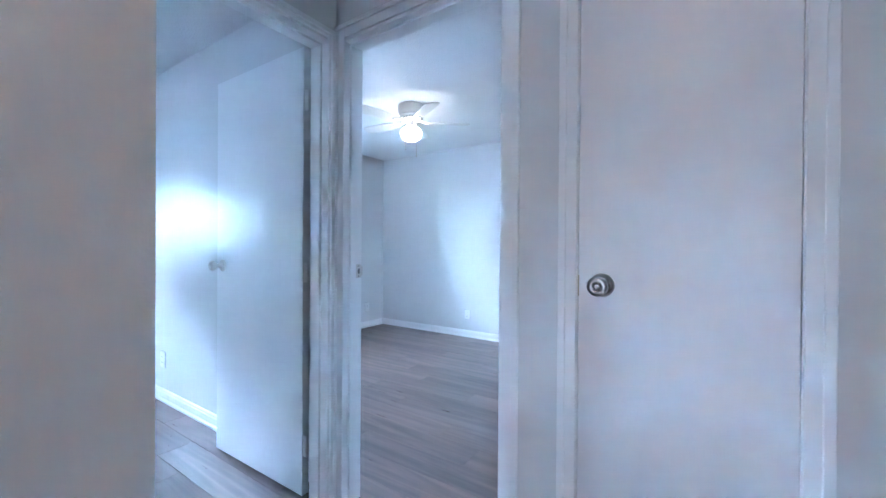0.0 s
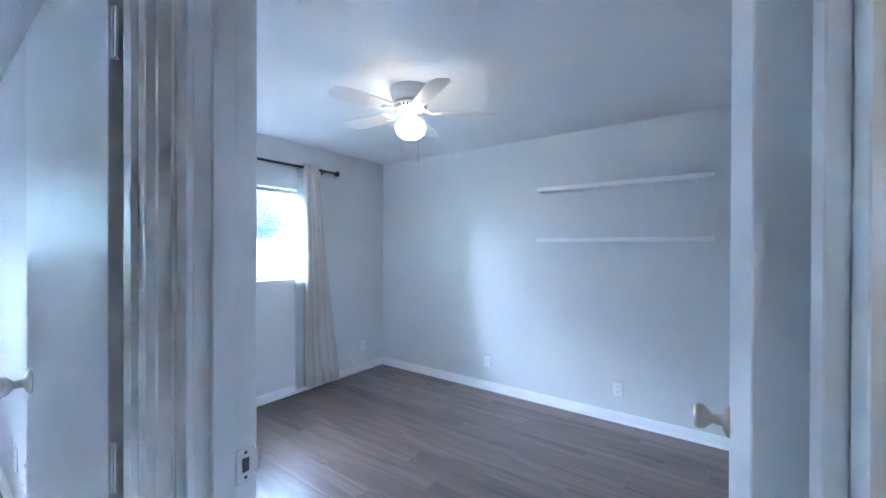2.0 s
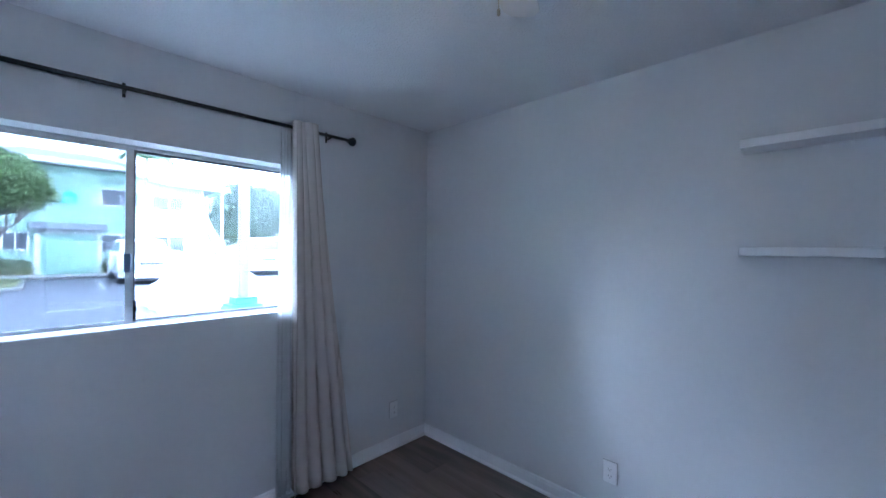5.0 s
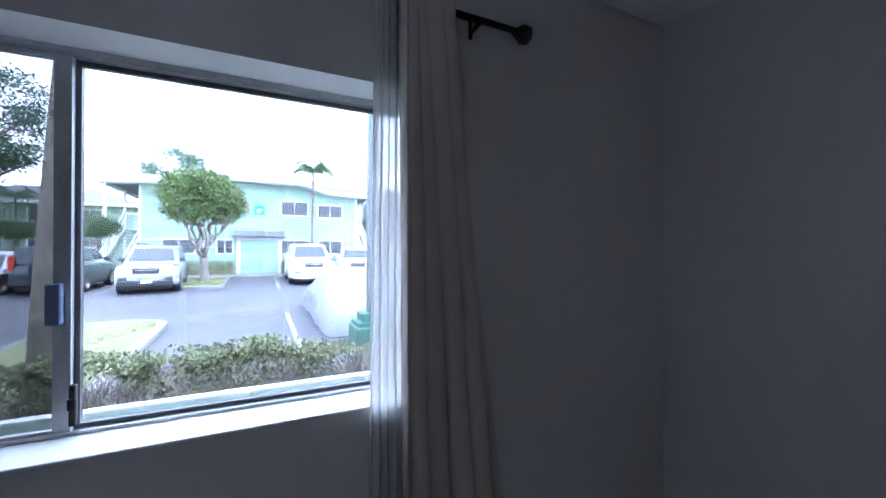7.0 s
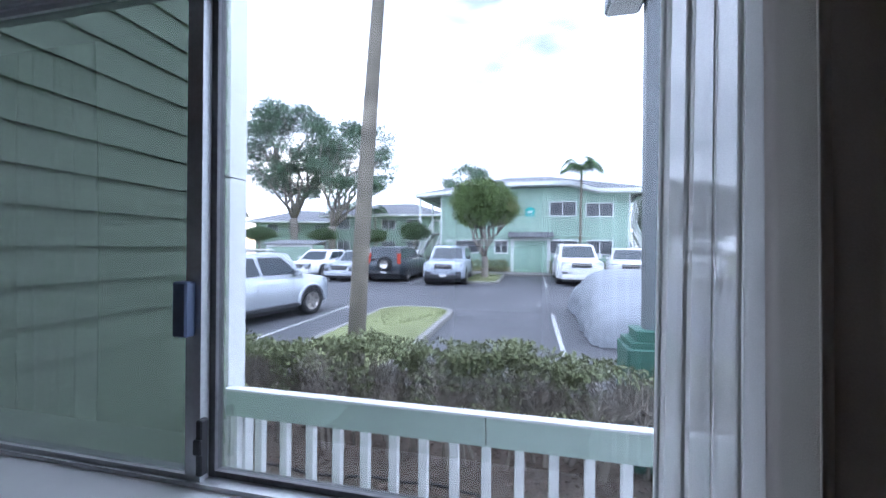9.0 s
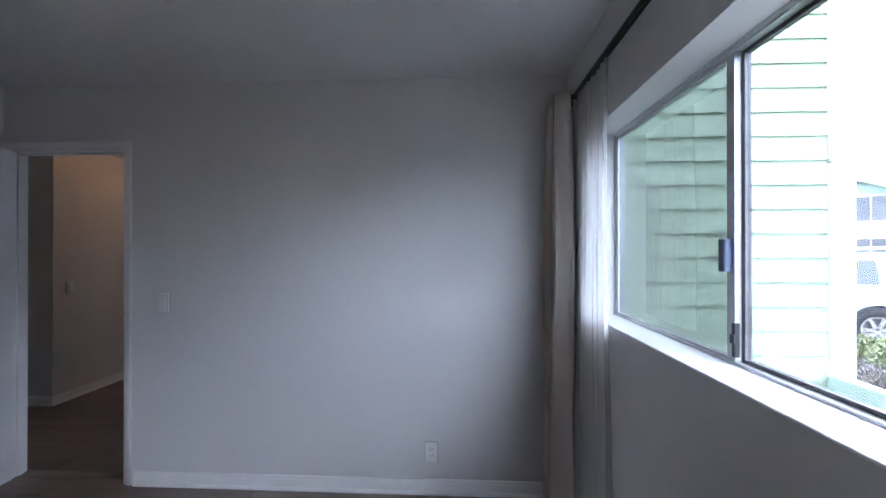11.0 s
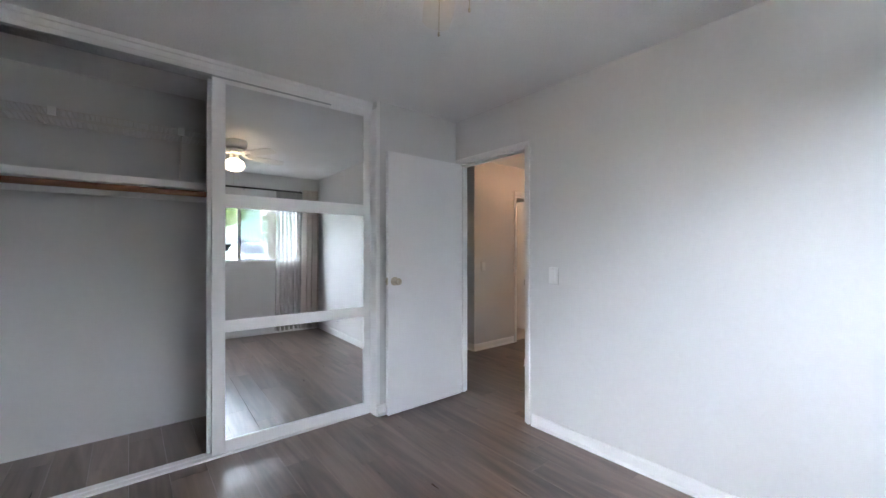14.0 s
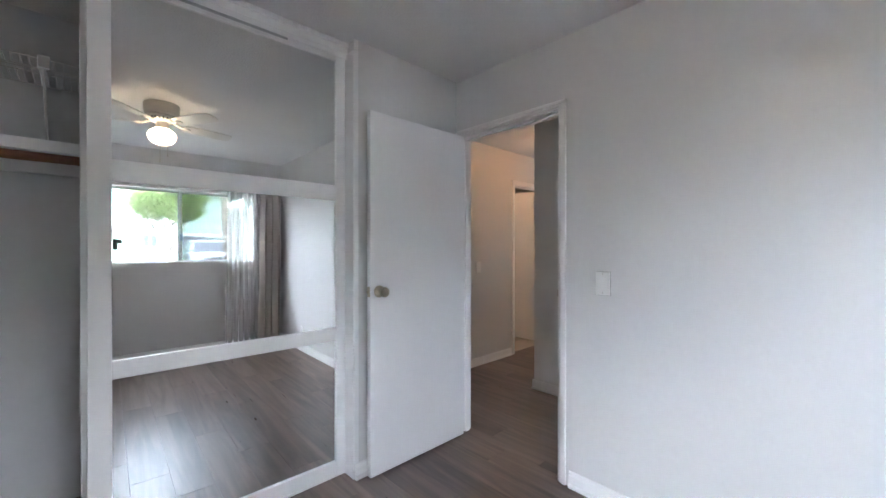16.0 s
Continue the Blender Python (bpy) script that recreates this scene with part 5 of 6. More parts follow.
def plain_house(label, m, w, d, eave, ridge, wins, gable=False, balcony=None):
    t = thing("house", label, "house", m)
    part("wall", box(((0, 0, -0.3), (w, d, eave))), OLIVE, t, "sage lap siding")
    if gable:
        bm = bmesh.new()
        slab(bm, [(0, 0, eave), (w, 0, eave), (w / 2, 0, ridge - 0.1)], (0, 0.1, 0))
        part("gable", bm, OLIVE, t)
        bm = bmesh.new()
        for s in (0, 1):
            xe = -0.6 if s == 0 else w + 0.6
            slab(bm, [(xe, -0.6, eave - 0.25), (xe, d + 0.6, eave - 0.25), (w / 2, d + 0.6, ridge), (w / 2, -0.6, ridge)], (0, 0, 0.1))
        part("roof", bm, ROOF, t)
        bm = bmesh.new()
        for s in (0, 1):
            xe = -0.6 if s == 0 else w + 0.6
            slab(bm, [(xe, -0.62, eave - 0.4), (w / 2, -0.62, ridge - 0.15), (w / 2, -0.62, ridge + 0.1), (xe, -0.62, eave - 0.15)], (0, 0.05, 0))
        part("fascia", bm, WHITEX, t)
        part("gable_vent", lathe(((0, 0), (0.32, 0), (0.32, 0.04), (0, 0.04)), 20, pose(w / 2, 0, eave + 0.45 * (ridge - eave), 90, 0, 0)), WHITEX, t)
    else:
        roof_of(t, -0.9, w + 0.9, ((-0.9, eave), (w + 0.9, eave)), 0, d, d / 2, ridge, d / 2 + 0.5)
    for x, z, ww, hh in wins:
        house_window(t, x, x + ww, z, z + hh, 0)
    if balcony:
        x, z, bw = balcony
        # flat dark sheet painted as the shade inside the balcony
        part("balcony_recess_shade", box(((x, -0.02, z), (x + bw, 0.0, z + 2.2))), SLOT, t)
        part("balcony_door", box(((x + bw * 0.55, -0.05, z + 0.1), (x + bw * 0.85, -0.02, z + 2.0))), WHITEX, t)
        part("balcony_rail", box(((x, -0.5, z), (x + bw, -0.42, z + 0.1)), ((x, -0.5, z + 0.95), (x + bw, -0.42, z + 1.05)), ((x, -0.5, z), (x + 0.08, -0.42, z + 2.3)), ((x + bw - 0.08, -0.5, z), (x + bw, -0.42, z + 2.3)),
                                 ((x, -0.5, z - 0.15), (x + bw, 0, z))), WHITEX, t)
        part("balcony_panel", box(((x + 0.08, -0.48, z + 0.1), (x + bw - 0.08, -0.44, z + 0.95))), OLIVE, t)
    return t


plain_house("two-storey sage green house behind the rain trees", pose(-20.2, 42, 0.14), 12.5, 9, 4.9, 6.6,
            ((1.0, 3.5, 1.4, 0.95), (3.3, 3.5, 1.5, 0.95), (6.2, 3.5, 1.5, 0.95), (9.0, 3.5, 1.5, 0.95), (3.3, 1.2, 1.5, 0.95), (6.2, 1.2, 1.5, 0.95), (9.0, 1.2, 1.5, 0.95), (1.0, 1.2, 1.4, 0.95)))
plain_house("sage green house beyond the shed", pose(-33.0, 46, 0.14, 0, 0, 14), 11, 9, 4.7, 6.5,
            ((1.5, 3.4, 1.4, 0.9), (4.2, 3.4, 1.5, 0.9), (7.6, 3.4, 1.5, 0.9), (4.2, 1.1, 1.5, 0.9), (7.6, 1.1, 1.5, 0.9)))
plain_house("gabled sage house with a white balcony", pose(-30.5, 27, 0.10, 0, 0, 38), 8.6, 10, 5.0, 6.9,
            ((5.6, 3.3, 1.5, 1.7), (5.6, 0.7, 1.5, 1.4)), True, (1.2, 2.7, 2.8))
shed = thing("refuse_shed", "low white-trimmed mint shed behind the cars", "shed", pose(-16.9, 27.2, gz(27), 0, 0, 10))
part("wall", box(((0, 0, 0), (3.4, 2.2, 1.65))), FARGREEN, shed)
part("front_gate", box(((0.25, -0.04, 0.05), (3.15, 0, 1.25))), OLIVE, shed)
part("trim", box(((0, -0.05, 0), (0.2, 0, 1.65)), ((3.2, -0.05, 0), (3.4, 0, 1.65)), ((0, -0.05, 1.5), (3.4, 0, 1.68))), WHITEX, shed)
bm = bmesh.new()
slab(bm, [(-0.2, -0.25, 1.66), (3.6, -0.25, 1.66), (3.6, 2.4, 1.95), (-0.2, 2.4, 1.95)], (0, 0, 0.08))
part("roof", bm, ROOF, shed)

# lamp post
post = thing("lamp_post", "square grey-green car park lamp on a stepped green footing", "street lamp", pose(2.68, 6.6, 0))
bm = bmesh.new()
add_box(bm, (-0.215, -0.215, -0.35), (0.215, 0.215, 0.700), 0.012)
slab(bm, [(-0.19, -0.19, 0.695), (0.19, -0.19, 0.695), (0.19, 0.19, 0.695), (-0.19, 0.19, 0.695)], (0, 0, 0.050))
part("footing", bm, DKGREEN, post, "dark green painted concrete")
part("footing_cap", box(((-0.135, -0.135, 0.745), (0.135, 0.135, 0.818)), ((-0.145, -0.145, 0.818), (0.145, 0.145, 0.836)), bevel=0.006), DKGREEN, post)
part("pole", box(((-0.055, -0.055, 0.79), (0.055, 0.055, 4.6)), bevel=0.006), POSTP, post)
part("arm", box(((-0.20, -0.025, 3.72), (-0.055, 0.025, 3.80))), POSTP, post)
hd = part("lamp_head", box(((-0.36, -0.15, 3.62), (-0.06, 0.15, 3.76)), bevel=0.02), POSTP, post)
part("lens", box(((-0.34, -0.12, 3.607), (-0.09, 0.12, 3.62))), PLATE, hd)


# ---- vehicles ----
def vehicle(name, label, m, paint, length=4.6, width=1.84, height=1.7, kind_="suv", wheel_r=0.36, base=2.7, face="front", spare=False, rack=False, cladding=True, screen=None):
    """x forward, centred between the axles, wheels on z = 0."""
    t = thing(name, label, "car", m)
    hw, gc = width / 2, 0.24
    belt = height * (0.625 if kind_ != "sedan" else 0.62)
    hood = belt - (0.03 if kind_ != "van" else -0.25)
    xf, xr = length * 0.5, -length * 0.5
    if kind_ == "sedan":
        st = [(xf, 0.42, 0.60), (xf - 0.12, 0.30, 0.72), (xf - 0.6, gc, 0.82), (1.0, gc, hood), (0.4, gc, belt), (-1.2, gc, belt + 0.02), (-1.7, gc, belt + 0.04), (xr + 0.15, 0.30, belt), (xr, 0.45, belt - 0.12)]
        cab = ((1.05, -1.75), (0.30, -1.05))
    elif kind_ == "van":
        st = [(xf, 0.40, 0.95), (xf - 0.1, 0.28, 1.1), (xf - 0.45, gc, 1.2), (xf - 0.7, gc, belt), (0, gc, belt), (xr + 0.1, gc, belt), (xr, 0.35, belt - 0.05)]
        cab = ((xf - 0.35, xr + 0.02), (xf - 0.95, xr + 0.15))
    else:
        st = [(xf, 0.46, hood - 0.15), (xf - 0.06, 0.32, hood - 0.05), (xf - 0.35, gc + 0.05, hood - 0.015), (0.235 * length, gc + 0.05, hood), (0.18 * length, gc + 0.05, belt), (-1.4, gc + 0.05, belt + 0.02), (xr + 0.12, 0.34, belt + 0.02), (xr, 0.46, belt - 0.1)]
        cab = ((0.215 * length, xr + 0.05), (0.085 * length, xr + 0.22))
    if screen:
        cab = ((screen[0], cab[0][1]), (screen[1], cab[1][1]))
    body = bmesh.new()
    rings = []
    for k, (x, zb, zt) in enumerate(st):
        w = hw * (0.80 if k in (0, len(st) - 1) else 0.93 if k in (1, len(st) - 2) else 1.0)
        c = min(0.16, (zt - zb) * 0.3)
        sec = [(-w + 0.05, zb), (-w, zb + 0.08), (-w * 1.0, (zb + zt) / 2), (-w * 0.985, zt - c), (-w * 0.93, zt - c * 0.3), (-w * 0.78, zt), (0, zt + 0.025), (w * 0.78, zt), (w * 0.93, zt - c * 0.3),
               (w * 0.985, zt - c), (w, (zb + zt) / 2), (w, zb + 0.08), (w - 0.05, zb)]
        rings.append([body.verts.new((x, y, z)) for y, z in sec])
    for a, b in zip(rings, rings[1:]):
        for i in range(len(a)):
            j = (i + 1) % len(a)
            body.faces.new((a[i], a[j], b[j], b[i]))
    body.faces.new(rings[0])
    body.faces.new(rings[-1][::-1])
    part("body", body, paint, t, "", True)
    (bx0, bx1), (tx0, tx1) = cab
    wb, wt = hw * 0.93, hw * 0.74
    zb, zt = belt - 0.06, height - 0.03
    cabm = bmesh.new()
    secs = [(0.0, 1.0), (0.82, 1.0), (0.95, 0.97), (1.0, 0.88)]
    cr = []
    for f, sh in secs:
        xa, xb, ww, z = bx0 + (tx0 - bx0) * f, bx1 + (tx1 - bx1) * f, (wb + (wt - wb) * f) * sh, zb + (zt - zb) * f
        if f == 1.0:
            xa, xb = xa - 0.10, xb + 0.08
        cr.append([cabm.verts.new(p) for p in ((xa, -ww, z), (xa, 0, z), (xa, ww, z), (0.2 * xa + 0.8 * xb, ww * 1.01, z), (xb, ww, z), (xb, 0, z), (xb, -ww, z), (0.2 * xa + 0.8 * xb, -ww * 1.01, z))])
    for a, b in zip(cr, cr[1:]):
        for i in range(8):
            j = (i + 1) % 8
            cabm.faces.new((a[i], a[j], b[j], b[i]))
    cabm.faces.new(cr[-1])
    part("cabin", cabm, paint, t, "", True)

    def on_cab(f, u, side):
        """A spot on the cabin's flank: f up, u from front to back."""
        xa, xb, ww, z = bx0 + (tx0 - bx0) * f, bx1 + (tx1 - bx1) * f, wb + (wt - wb) * f, zb + (zt - zb) * f
        return Vector((xa + (xb - xa) * u, side * (ww + 0.008), z))

    cuts = ((0.10, 0.40), (0.43, 0.70), (0.735, 0.93)) if kind_ != "sedan" else ((0.17, 0.46), (0.49, 0.80))
    for side in (-1, 1):
        for a, b in cuts:
            bm = bmesh.new()
            slab(bm, [on_cab(0.20, a - (0.06 if a < 0.2 else 0), side), on_cab(0.20, b, side), on_cab(0.84, b - 0.01, side), on_cab(0.84, a + (0.02 if a < 0.2 else 0.005), side)], (0, 0.006 * side, 0))
            part("side_window", bm, CARGLASS, t)
    for nm, xs, sgn in (("windscreen", (bx0, tx0), 1), ("rear_window", (bx1, tx1), -1)):
        bm = bmesh.new()
        ps = []
        for f, k in ((0.14, -0.86), (0.14, 0.86), (0.86, 0.84), (0.86, -0.84)):
            ww = wb + (wt - wb) * f
            ps.append((xs[0] + (xs[1] - xs[0]) * f + 0.010 * sgn, k * ww, zb + (zt - zb) * f))
        slab(bm, ps, (0.006 * sgn, 0, 0.004))
        part(nm, bm, CARGLASS, t)
    for sx in (-1, 1):
        for side in (-1, 1):
            mw = pose(sx * base / 2, side * (hw - 0.10), wheel_r, 90 * -side, 0, 0)
            arch = bmesh.new()
            add_lathe(arch, ((0, 0.0), (wheel_r * 1.2, 0.0), (wheel_r * 1.2, 0.085), (wheel_r * 1.06, 0.112), (0, 0.112)), 28, mw)
            bmesh.ops.bisect_plane(arch, geom=arch.verts[:] + arch.edges[:] + arch.faces[:], plane_co=(0, 0, 0.30), plane_no=(0, 0, -1), clear_outer=True)
            part("wheel_arch", arch, PLASTIC, t)
            if not cladding:
                ring_ = bmesh.new()
                add_lathe(ring_, ((wheel_r * 1.15, 0.05), (wheel_r * 1.15, 0.135), (wheel_r * 1.22, 0.14), (wheel_r * 1.36, 0.105), (wheel_r * 1.36, 0.05)), 32, mw)
                bmesh.ops.bisect_plane(ring_, geom=ring_.verts[:] + ring_.edges[:] + ring_.faces[:], plane_co=(0, 0, 0.32), plane_no=(0, 0, -1), clear_outer=True)
                part("fender_flare", ring_, paint, t, "", True)
            wh = new("wheel")
            wh.parent = t
            part("tyre", lathe(((wheel_r * 0.62, -0.10), (wheel_r * 0.93, -0.10), (wheel_r, -0.06), (wheel_r, 0.09), (wheel_r * 0.95, 0.122), (wheel_r * 0.66, 0.128), (wheel_r * 0.62, 0.10)), 30, mw), RUBBER, wh, "", True)
            rim = lathe(((0, 0.105), (wheel_r * 0.12, 0.118), (wheel_r * 0.14, 0.100), (wheel_r * 0.50, 0.085), (wheel_r * 0.56, 0.118), (wheel_r * 0.64, 0.124), (wheel_r * 0.64, 0.05)), 24, mw)
            for k in range(6):
                q = mw @ Matrix.Rotation(math.pi * k / 3, 4, "Z")
                s0 = len(rim.verts)
                add_box(rim, (wheel_r * 0.1, -0.028, 0.085), (wheel_r * 0.60, 0.028, 0.122))
                rim.verts.ensure_lookup_table()
                for v in rim.verts[s0:]:
                    v.co = q @ v.co
            part("rim", rim, STEEL, wh, "alloy rim")
    lz = hood - 0.16 if kind_ != "van" else 0.95
    for side in (-1, 1):
        part("headlight", box(((xf - 0.16, side * hw * 0.66 - 0.17, lz - 0.06), (xf - 0.015, side * hw * 0.66 + 0.17, lz + 0.07)), bevel=0.025, seg=2), LAMPG, t, "clear headlamp")
        part("headlamp_surround", box(((xf - 0.17, side * hw * 0.66 - 0.19, lz - 0.085), (xf - 0.024, side * hw * 0.66 + 0.19, lz + 0.078)), bevel=0.025, seg=2), PLASTIC, t)
        part("fog_lamp", box(((xf - 0.10, side * hw * 0.70 - 0.13, 0.50), (xf + 0.008, side * hw * 0.70 + 0.13, 0.62)), bevel=0.02), PLASTIC, t)
        part("tail_light", box(((xr - 0.004, side * hw * 0.82 - 0.08, belt - 0.20), (xr + 0.14, side * hw * 0.82 + 0.075, belt + (0.30 if spare else 0.02))), bevel=0.02), TAIL, t, "red tail lamp")
        part("mirror", box(((cab[0][0] - 0.32, side * (hw + 0.02) - 0.09, belt + 0.02), (cab[0][0] - 0.20, side * (hw + 0.02) + 0.09, belt + 0.16)), bevel=0.03, seg=2), paint if not cladding else PLASTIC, t)
        for xh in (0.05, -0.85):
            part("door_handle", box(((xh - 0.1, side * (hw * 0.995), belt - 0.16), (xh + 0.08, side * (hw * 0.995) + side * 0.02, belt - 0.125)) if side > 0 else
                                    ((xh - 0.1, side * (hw * 0.995) - 0.02, belt - 0.16), (xh + 0.08, side * (hw * 0.995), belt - 0.125)), bevel=0.005), paint, t)
        for xh in (0.62, -0.38, -1.15):
            ys = sorted((side * (hw - 0.002), side * (hw + 0.001)))
            part("door_gap", box(((xh, ys[0], 0.42), (xh + 0.012, ys[1], belt - 0.10))), SLOT, t)
    part("grille", box(((xf - 0.09, -hw * 0.43, lz - 0.17), (xf + 0.004, hw * 0.43, lz + 0.05)), bevel=0.02), PLASTIC, t, "dark grille")
    part("grille_bar", box(((xf - 0.02, -hw * 0.36, lz - 0.045), (xf + 0.014, hw * 0.36, lz - 0.015)), bevel=0.006), STEEL, t)
    part("front_bumper", box(((xf - 0.16, -hw * 0.86, 0.28), (xf + 0.03, hw * 0.86, 0.50)), bevel=0.05, seg=2), PLASTIC if cladding else paint, t)
    part("rear_bumper", box(((xr - 0.03, -hw * 0.88, 0.36), (xr + 0.14, hw * 0.88, 0.56)), bevel=0.05, seg=2), PLASTIC if cladding else paint, t)
    part("number_plate", box(((xf + 0.03, -0.15, 0.40), (xf + 0.037, 0.15, 0.50))), PLATE, t)
    part("rear_number_plate", box(((xr - 0.038, -0.15, 0.42), (xr - 0.03, 0.15, 0.54))), PLATE, t)
    part("sill", box(((-base / 2 + wheel_r * 1.15, -hw - 0.03, gc + 0.02), (base / 2 - wheel_r * 1.15, hw + 0.03, gc + 0.13)), bevel=0.02), PLASTIC, t)
    part("underbody", box(((xr + 0.3, -hw * 0.8, 0.16), (xf - 0.3, hw * 0.8, 0.34))), PLASTIC, t)
    if rack:
        for side in (-1, 1):
            part("roof_rail", tube(((tx0 - 0.25, side * wt * 0.82, height - 0.03), (tx0 - 0.35, side * wt * 0.82, height + 0.05), (tx1 + 0.25, side * wt * 0.82, height + 0.05), (tx1 + 0.15, side * wt * 0.82, height - 0.03)), 0.02, 8), STEEL if rack == "steel" else PLASTIC, t, "", True)
    if spare:
        sp = part("spare_wheel", lathe(((0.20, -0.10), (0.33, -0.10), (0.35, -0.05), (0.35, 0.06), (0.32, 0.09), (0.20, 0.09)), 26, pose(xr - 0.12, -0.1, belt - 0.18, 0, -90, 0)), RUBBER, t, "", True)
        part("spare_rim", lathe(((0, 0.05), (0.08, 0.08), (0.20, 0.075), (0.22, 0.09)), 20, pose(xr - 0.12, -0.1, belt - 0.18, 0, -90, 0)), STEEL, sp, "", True)
    return t


def stand(x, y, yaw):
    """A pose on the sloping asphalt, heading yaw degrees round from +x."""
    k = math.degrees(math.atan(0.02))
    return Matrix.Translation((x, y, gz(y) + 0.012)) @ pose(0, 0, 0, k, 0, 0) @ pose(0, 0, 0, 0, 0, yaw)


vehicle("silver_suv", "silver off-road estate car parked beside the hedge", stand(-4.98, 11.02, 76), SILVER, 3.8, 1.76, 1.63, "suv", 0.35, 2.42, rack="steel", cladding=False, screen=(1.0, 0.62))
vehicle("pale_blue_suv", "pale blue-silver crossover parked facing the house", stand(-2.12, 21.25, -86), GREYB, 4.6, 1.84, 1.72, "suv", 0.36, 2.67, rack="black")
vehicle("dark_suv", "dark green estate car with a spare wheel behind", stand(-4.9, 21.8, 90), DARKC, 4.4, 1.78, 1.68, "suv", 0.34, 2.62, spare=True)
vehicle("silver_sedan", "silver sedan parked among other cars", stand(-6.95, 21.6, -91), SILVER, 4.6, 1.80, 1.46, "sedan", 0.33, 2.7, cladding=False)
vehicle("white_sedan", "white sedan parked before the shed", stand(-9.55, 22.3, -93), WHITEC, 4.7, 1.82, 1.45, "sedan", 0.34, 2.75, cladding=False)
vehicle("white_suv", "white off-road estate car parked nose out", stand(3.8, 22.6, -90), WHITEC, 4.75, 1.92, 1.82, "suv", 0.385, 2.79, cladding=False)
vehicle("white_crossover", "white crossover parked beside the stair", stand(6.5, 24.4, -98), WHITEC, 4.4, 1.82, 1.62, "suv", 0.35, 2.65, cladding=False)
vehicle("white_van", "white passenger van parked at the end", stand(9.7, 24.6, -104), WHITEC, 5.0, 1.95, 2.05, "van", 0.35, 2.9, cladding=False)

# car under a cover
cover = bmesh.new()
ring = []
prof = ((-2.35, 0.30, 0.72), (-2.25, 0.62, 0.88), (-1.9, 0.86, 0.93), (-1.3, 1.06, 0.95), (-0.8, 1.36, 0.93), (-0.1, 1.46, 0.92), (0.6, 1.42, 0.92), (1.1, 1.20, 0.93), (1.5, 0.98, 0.95), (2.0, 0.90, 0.92), (2.25, 0.70, 0.86), (2.35, 0.34, 0.70))
NU, NV = 56, 44
py, pz, pw = [np.array(c) for c in zip(*prof)]
st_ = np.concatenate([[0], np.cumsum(np.hypot(np.diff(py), np.diff(pz)))])
for k in range(NV + 1):
    s0 = st_[-1] * k / NV
    yy, zt, hw = np.interp(s0, st_, py), np.interp(s0, st_, pz), np.interp(s0, st_, pw)
    row = []
    for i in range(NU + 1):
        a = math.pi * i / NU
        s, c = math.sin(a), math.cos(a)
        xx = hw * math.copysign(abs(c) ** 0.55, c) * (1 + 0.05 * (1 - s))
        z = 0.86 * zt * s ** 0.55 if s > 1e-4 else 0.0
        q = Vector((xx * 1.3, yy * 2.6 + 0.6 * z, z * 0.9))
        fold = 1 - abs(noise.noise(q * 1.9)) * 2.2
        w = (0.15 * fold + 0.04 * noise.noise(q * 4.5) + 0.02 * math.sin(15 * yy + 3 * z)) * (1.05 - s * 0.75)
        row.append(cover.verts.new((xx + math.copysign(w, c) * abs(c), yy * (1 + 0.03 * (1 - s)) + 0.5 * w, max(z + 0.25 * w * s, 0.02))))
    ring.append(row)
for a, b in zip(ring, ring[1:]):
    for i in range(NU):
        cover.faces.new((a[i], a[i + 1], b[i + 1], b[i]))
cover.faces.new(ring[0])
cover.faces.new(ring[-1][::-1])
cc = whole("covered_car", cover, COVER, "car wrapped in a wrinkled grey cloth cover", "covered car", True)
cc.matrix_world = stand(3.85, 12.6, 0)


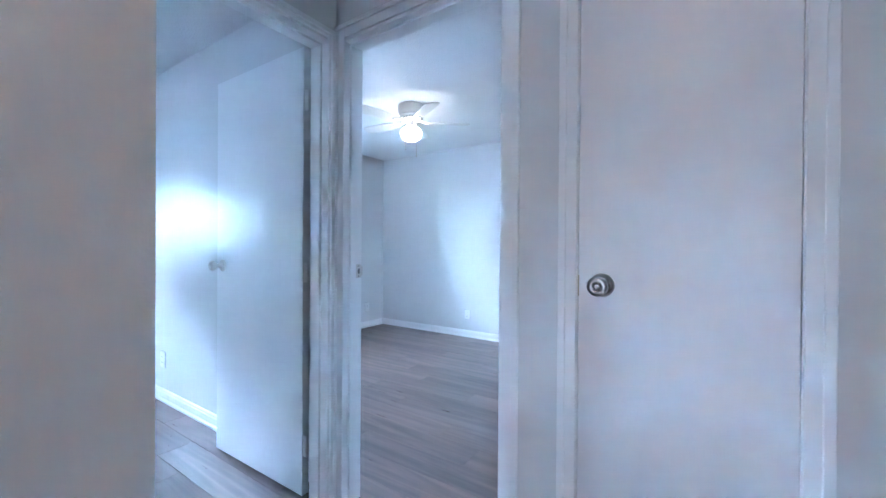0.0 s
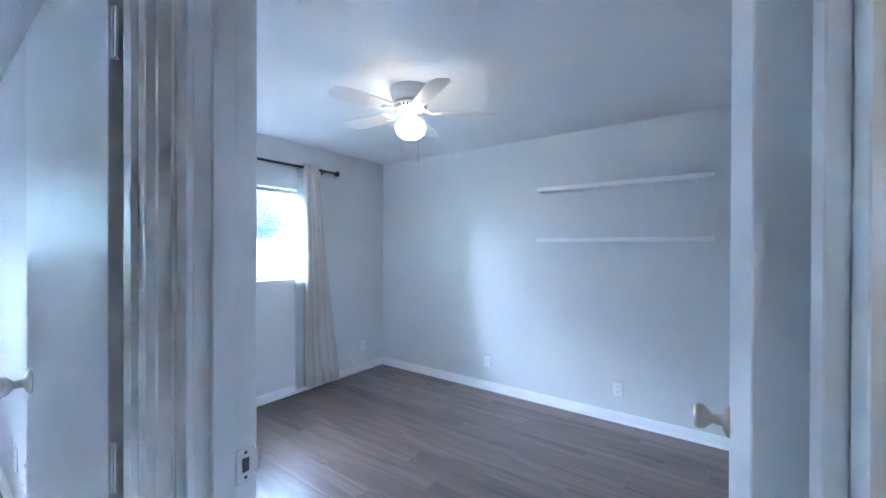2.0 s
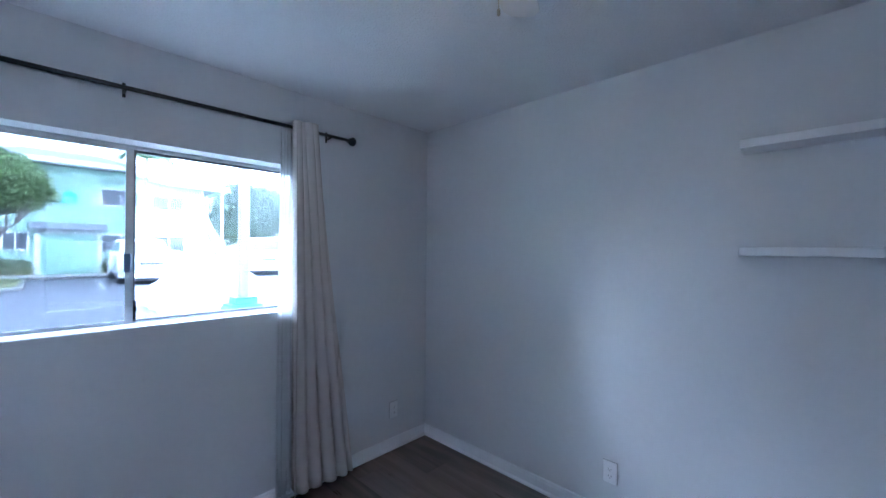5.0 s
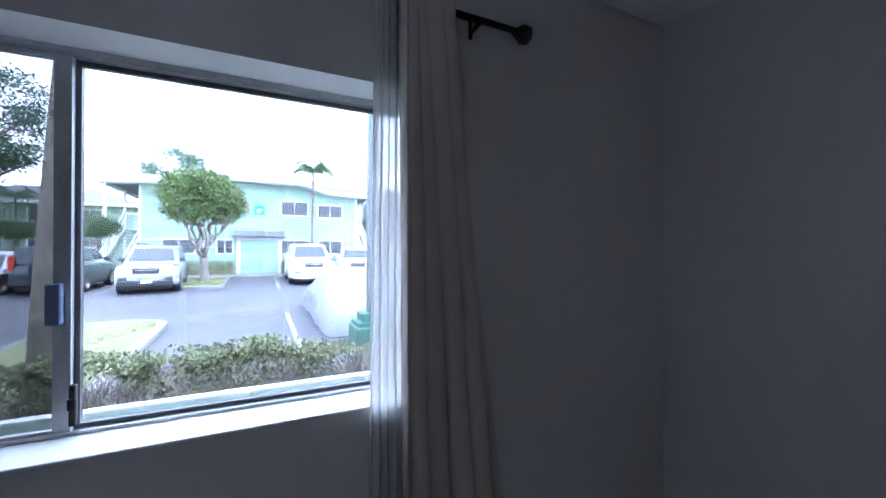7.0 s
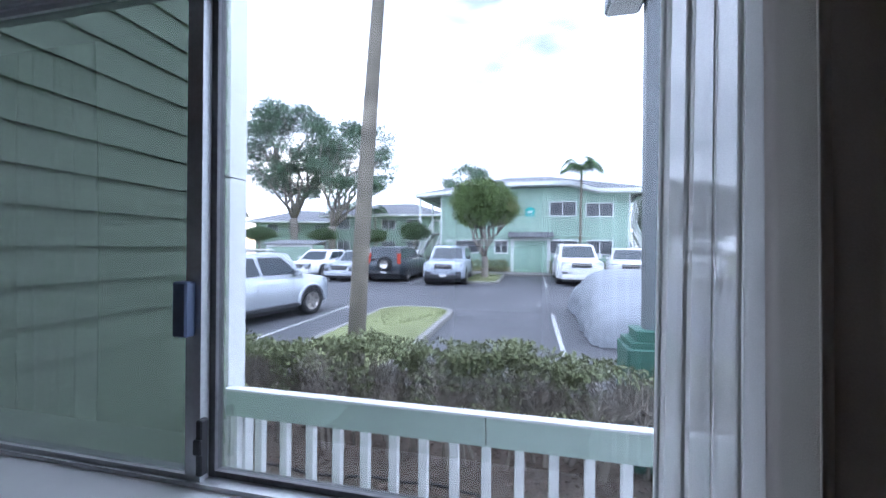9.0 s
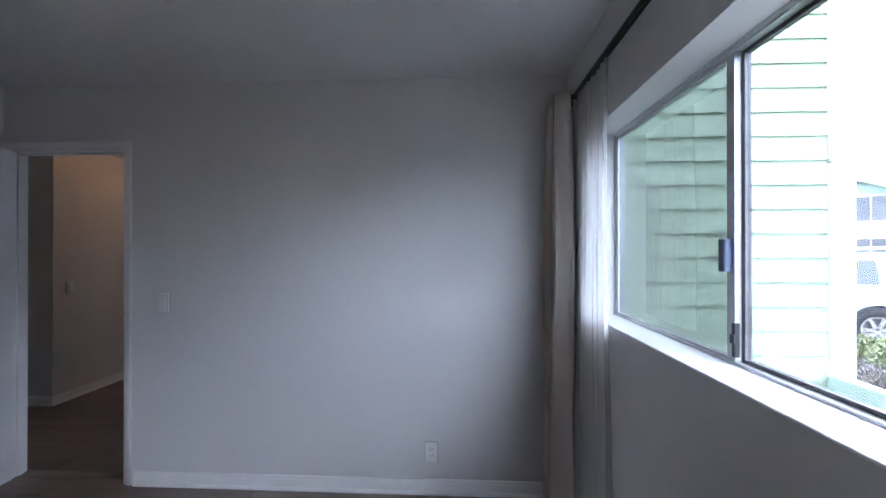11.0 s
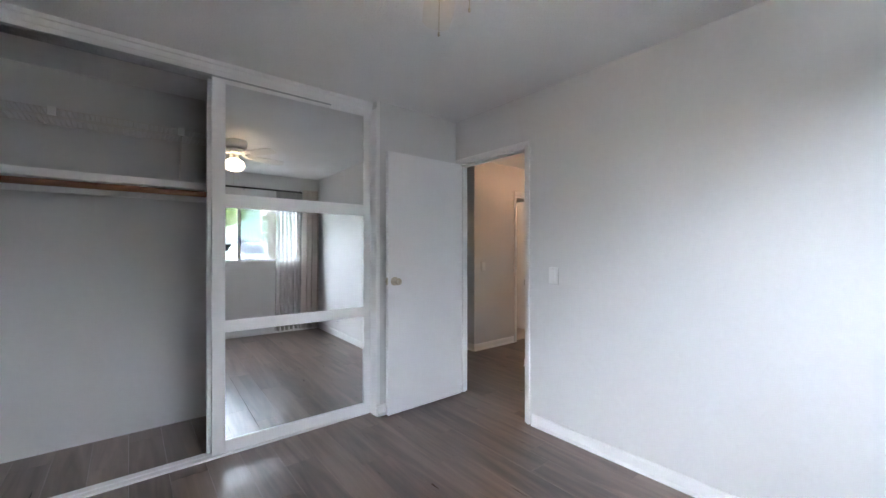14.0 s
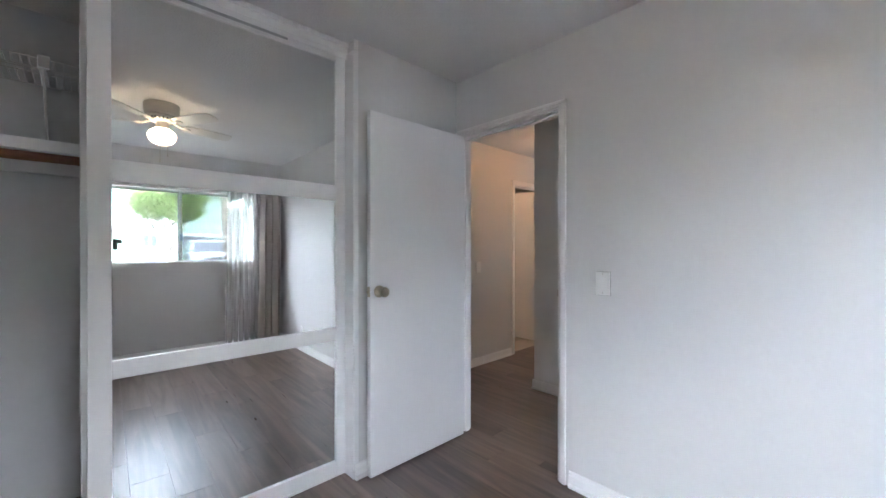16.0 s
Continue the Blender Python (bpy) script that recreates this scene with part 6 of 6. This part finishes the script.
# ---- pieces: siding boards, floor planks, bathroom tiles ----
lap = 0.1264
bmb = bmesh.new()
slab(bmb, [(0.134, 3.58, 0), (0.158, 3.58, 0.0), (0.142, 3.58, lap + 0.014), (0.134, 3.58, lap + 0.014)], (0, 1.118, 0))
board_me = mesh_of("siding_board", bmb, GREEN)
for i in range(25):
    b = new("siding_board", board_me)
    b.parent = wing
    b.location = (0, 0, -0.271 + i * lap)

PW, PL = 0.178, 1.22
plank_meshes = {}


def plank(x0, x1, y0, y1):
    key = (round(x1 - x0, 3), round(y1 - y0, 3))
    if key not in plank_meshes:
        bm = bmesh.new()
        w, l = key
        e = 0.0009
        low = [bm.verts.new(p) for p in ((0, 0, -0.011), (w, 0, -0.011), (w, l, -0.011), (0, l, -0.011))]
        mid = [bm.verts.new(p) for p in ((0.0004, 0.0004, -0.0016), (w - 0.0004, 0.0004, -0.0016), (w - 0.0004, l - 0.0004, -0.0016), (0.0004, l - 0.0004, -0.0016))]
        up = [bm.verts.new(p) for p in ((e, e, 0), (w - e, e, 0), (w - e, l - e, 0), (e, l - e, 0))]
        for p, q in ((low, mid), (mid, up)):
            for i in range(4):
                j = (i + 1) % 4
                bm.faces.new((p[i], p[j], q[j], q[i]))
        bm.faces.new(up)
        plank_meshes[key] = mesh_of("plank", bm, FLOORW)
    ob = new("plank", plank_meshes[key])
    ob.parent = floor
    ob.location = (x0, y0, 0)


def lay(x0, x1, y0, y1, seed):
    rnd = random.Random(seed)
    x, k = x0, 0
    while x < x1 - 0.01:
        xe = min(x + PW, x1)
        y = y0 - PL + (k * 0.41 + rnd.choice((0.0, 0.13, 0.26))) % PL
        while y < y1:
            a, b = max(y, y0), min(y + PL, y1)
            if b - a > 0.02:
                plank(x, xe, a, b)
            y += PL
        x, k = xe, k + 1


lay(-0.05, W, CB, L, 1)
lay(XH - 0.1, -0.05, -2.1, 0.93, 2)
lay(-4.2, XH - 0.1, YA - 0.05, YB + 0.02, 3)
lay(-3.4, XR2, 0.93, 4.65, 4)
for i in range(6):
    for j in range(5):
        x0, y0 = -4.1 + i * 0.41, -2.6 + j * 0.33
        if x0 + 0.4 < -1.75 + 0.4:
            part("tile", box(((x0, y0, -0.010), (min(x0 + 0.406, -1.75), min(y0 + 0.326, YA - 0.05), 0.002)), bevel=0.001), TILE, floor)
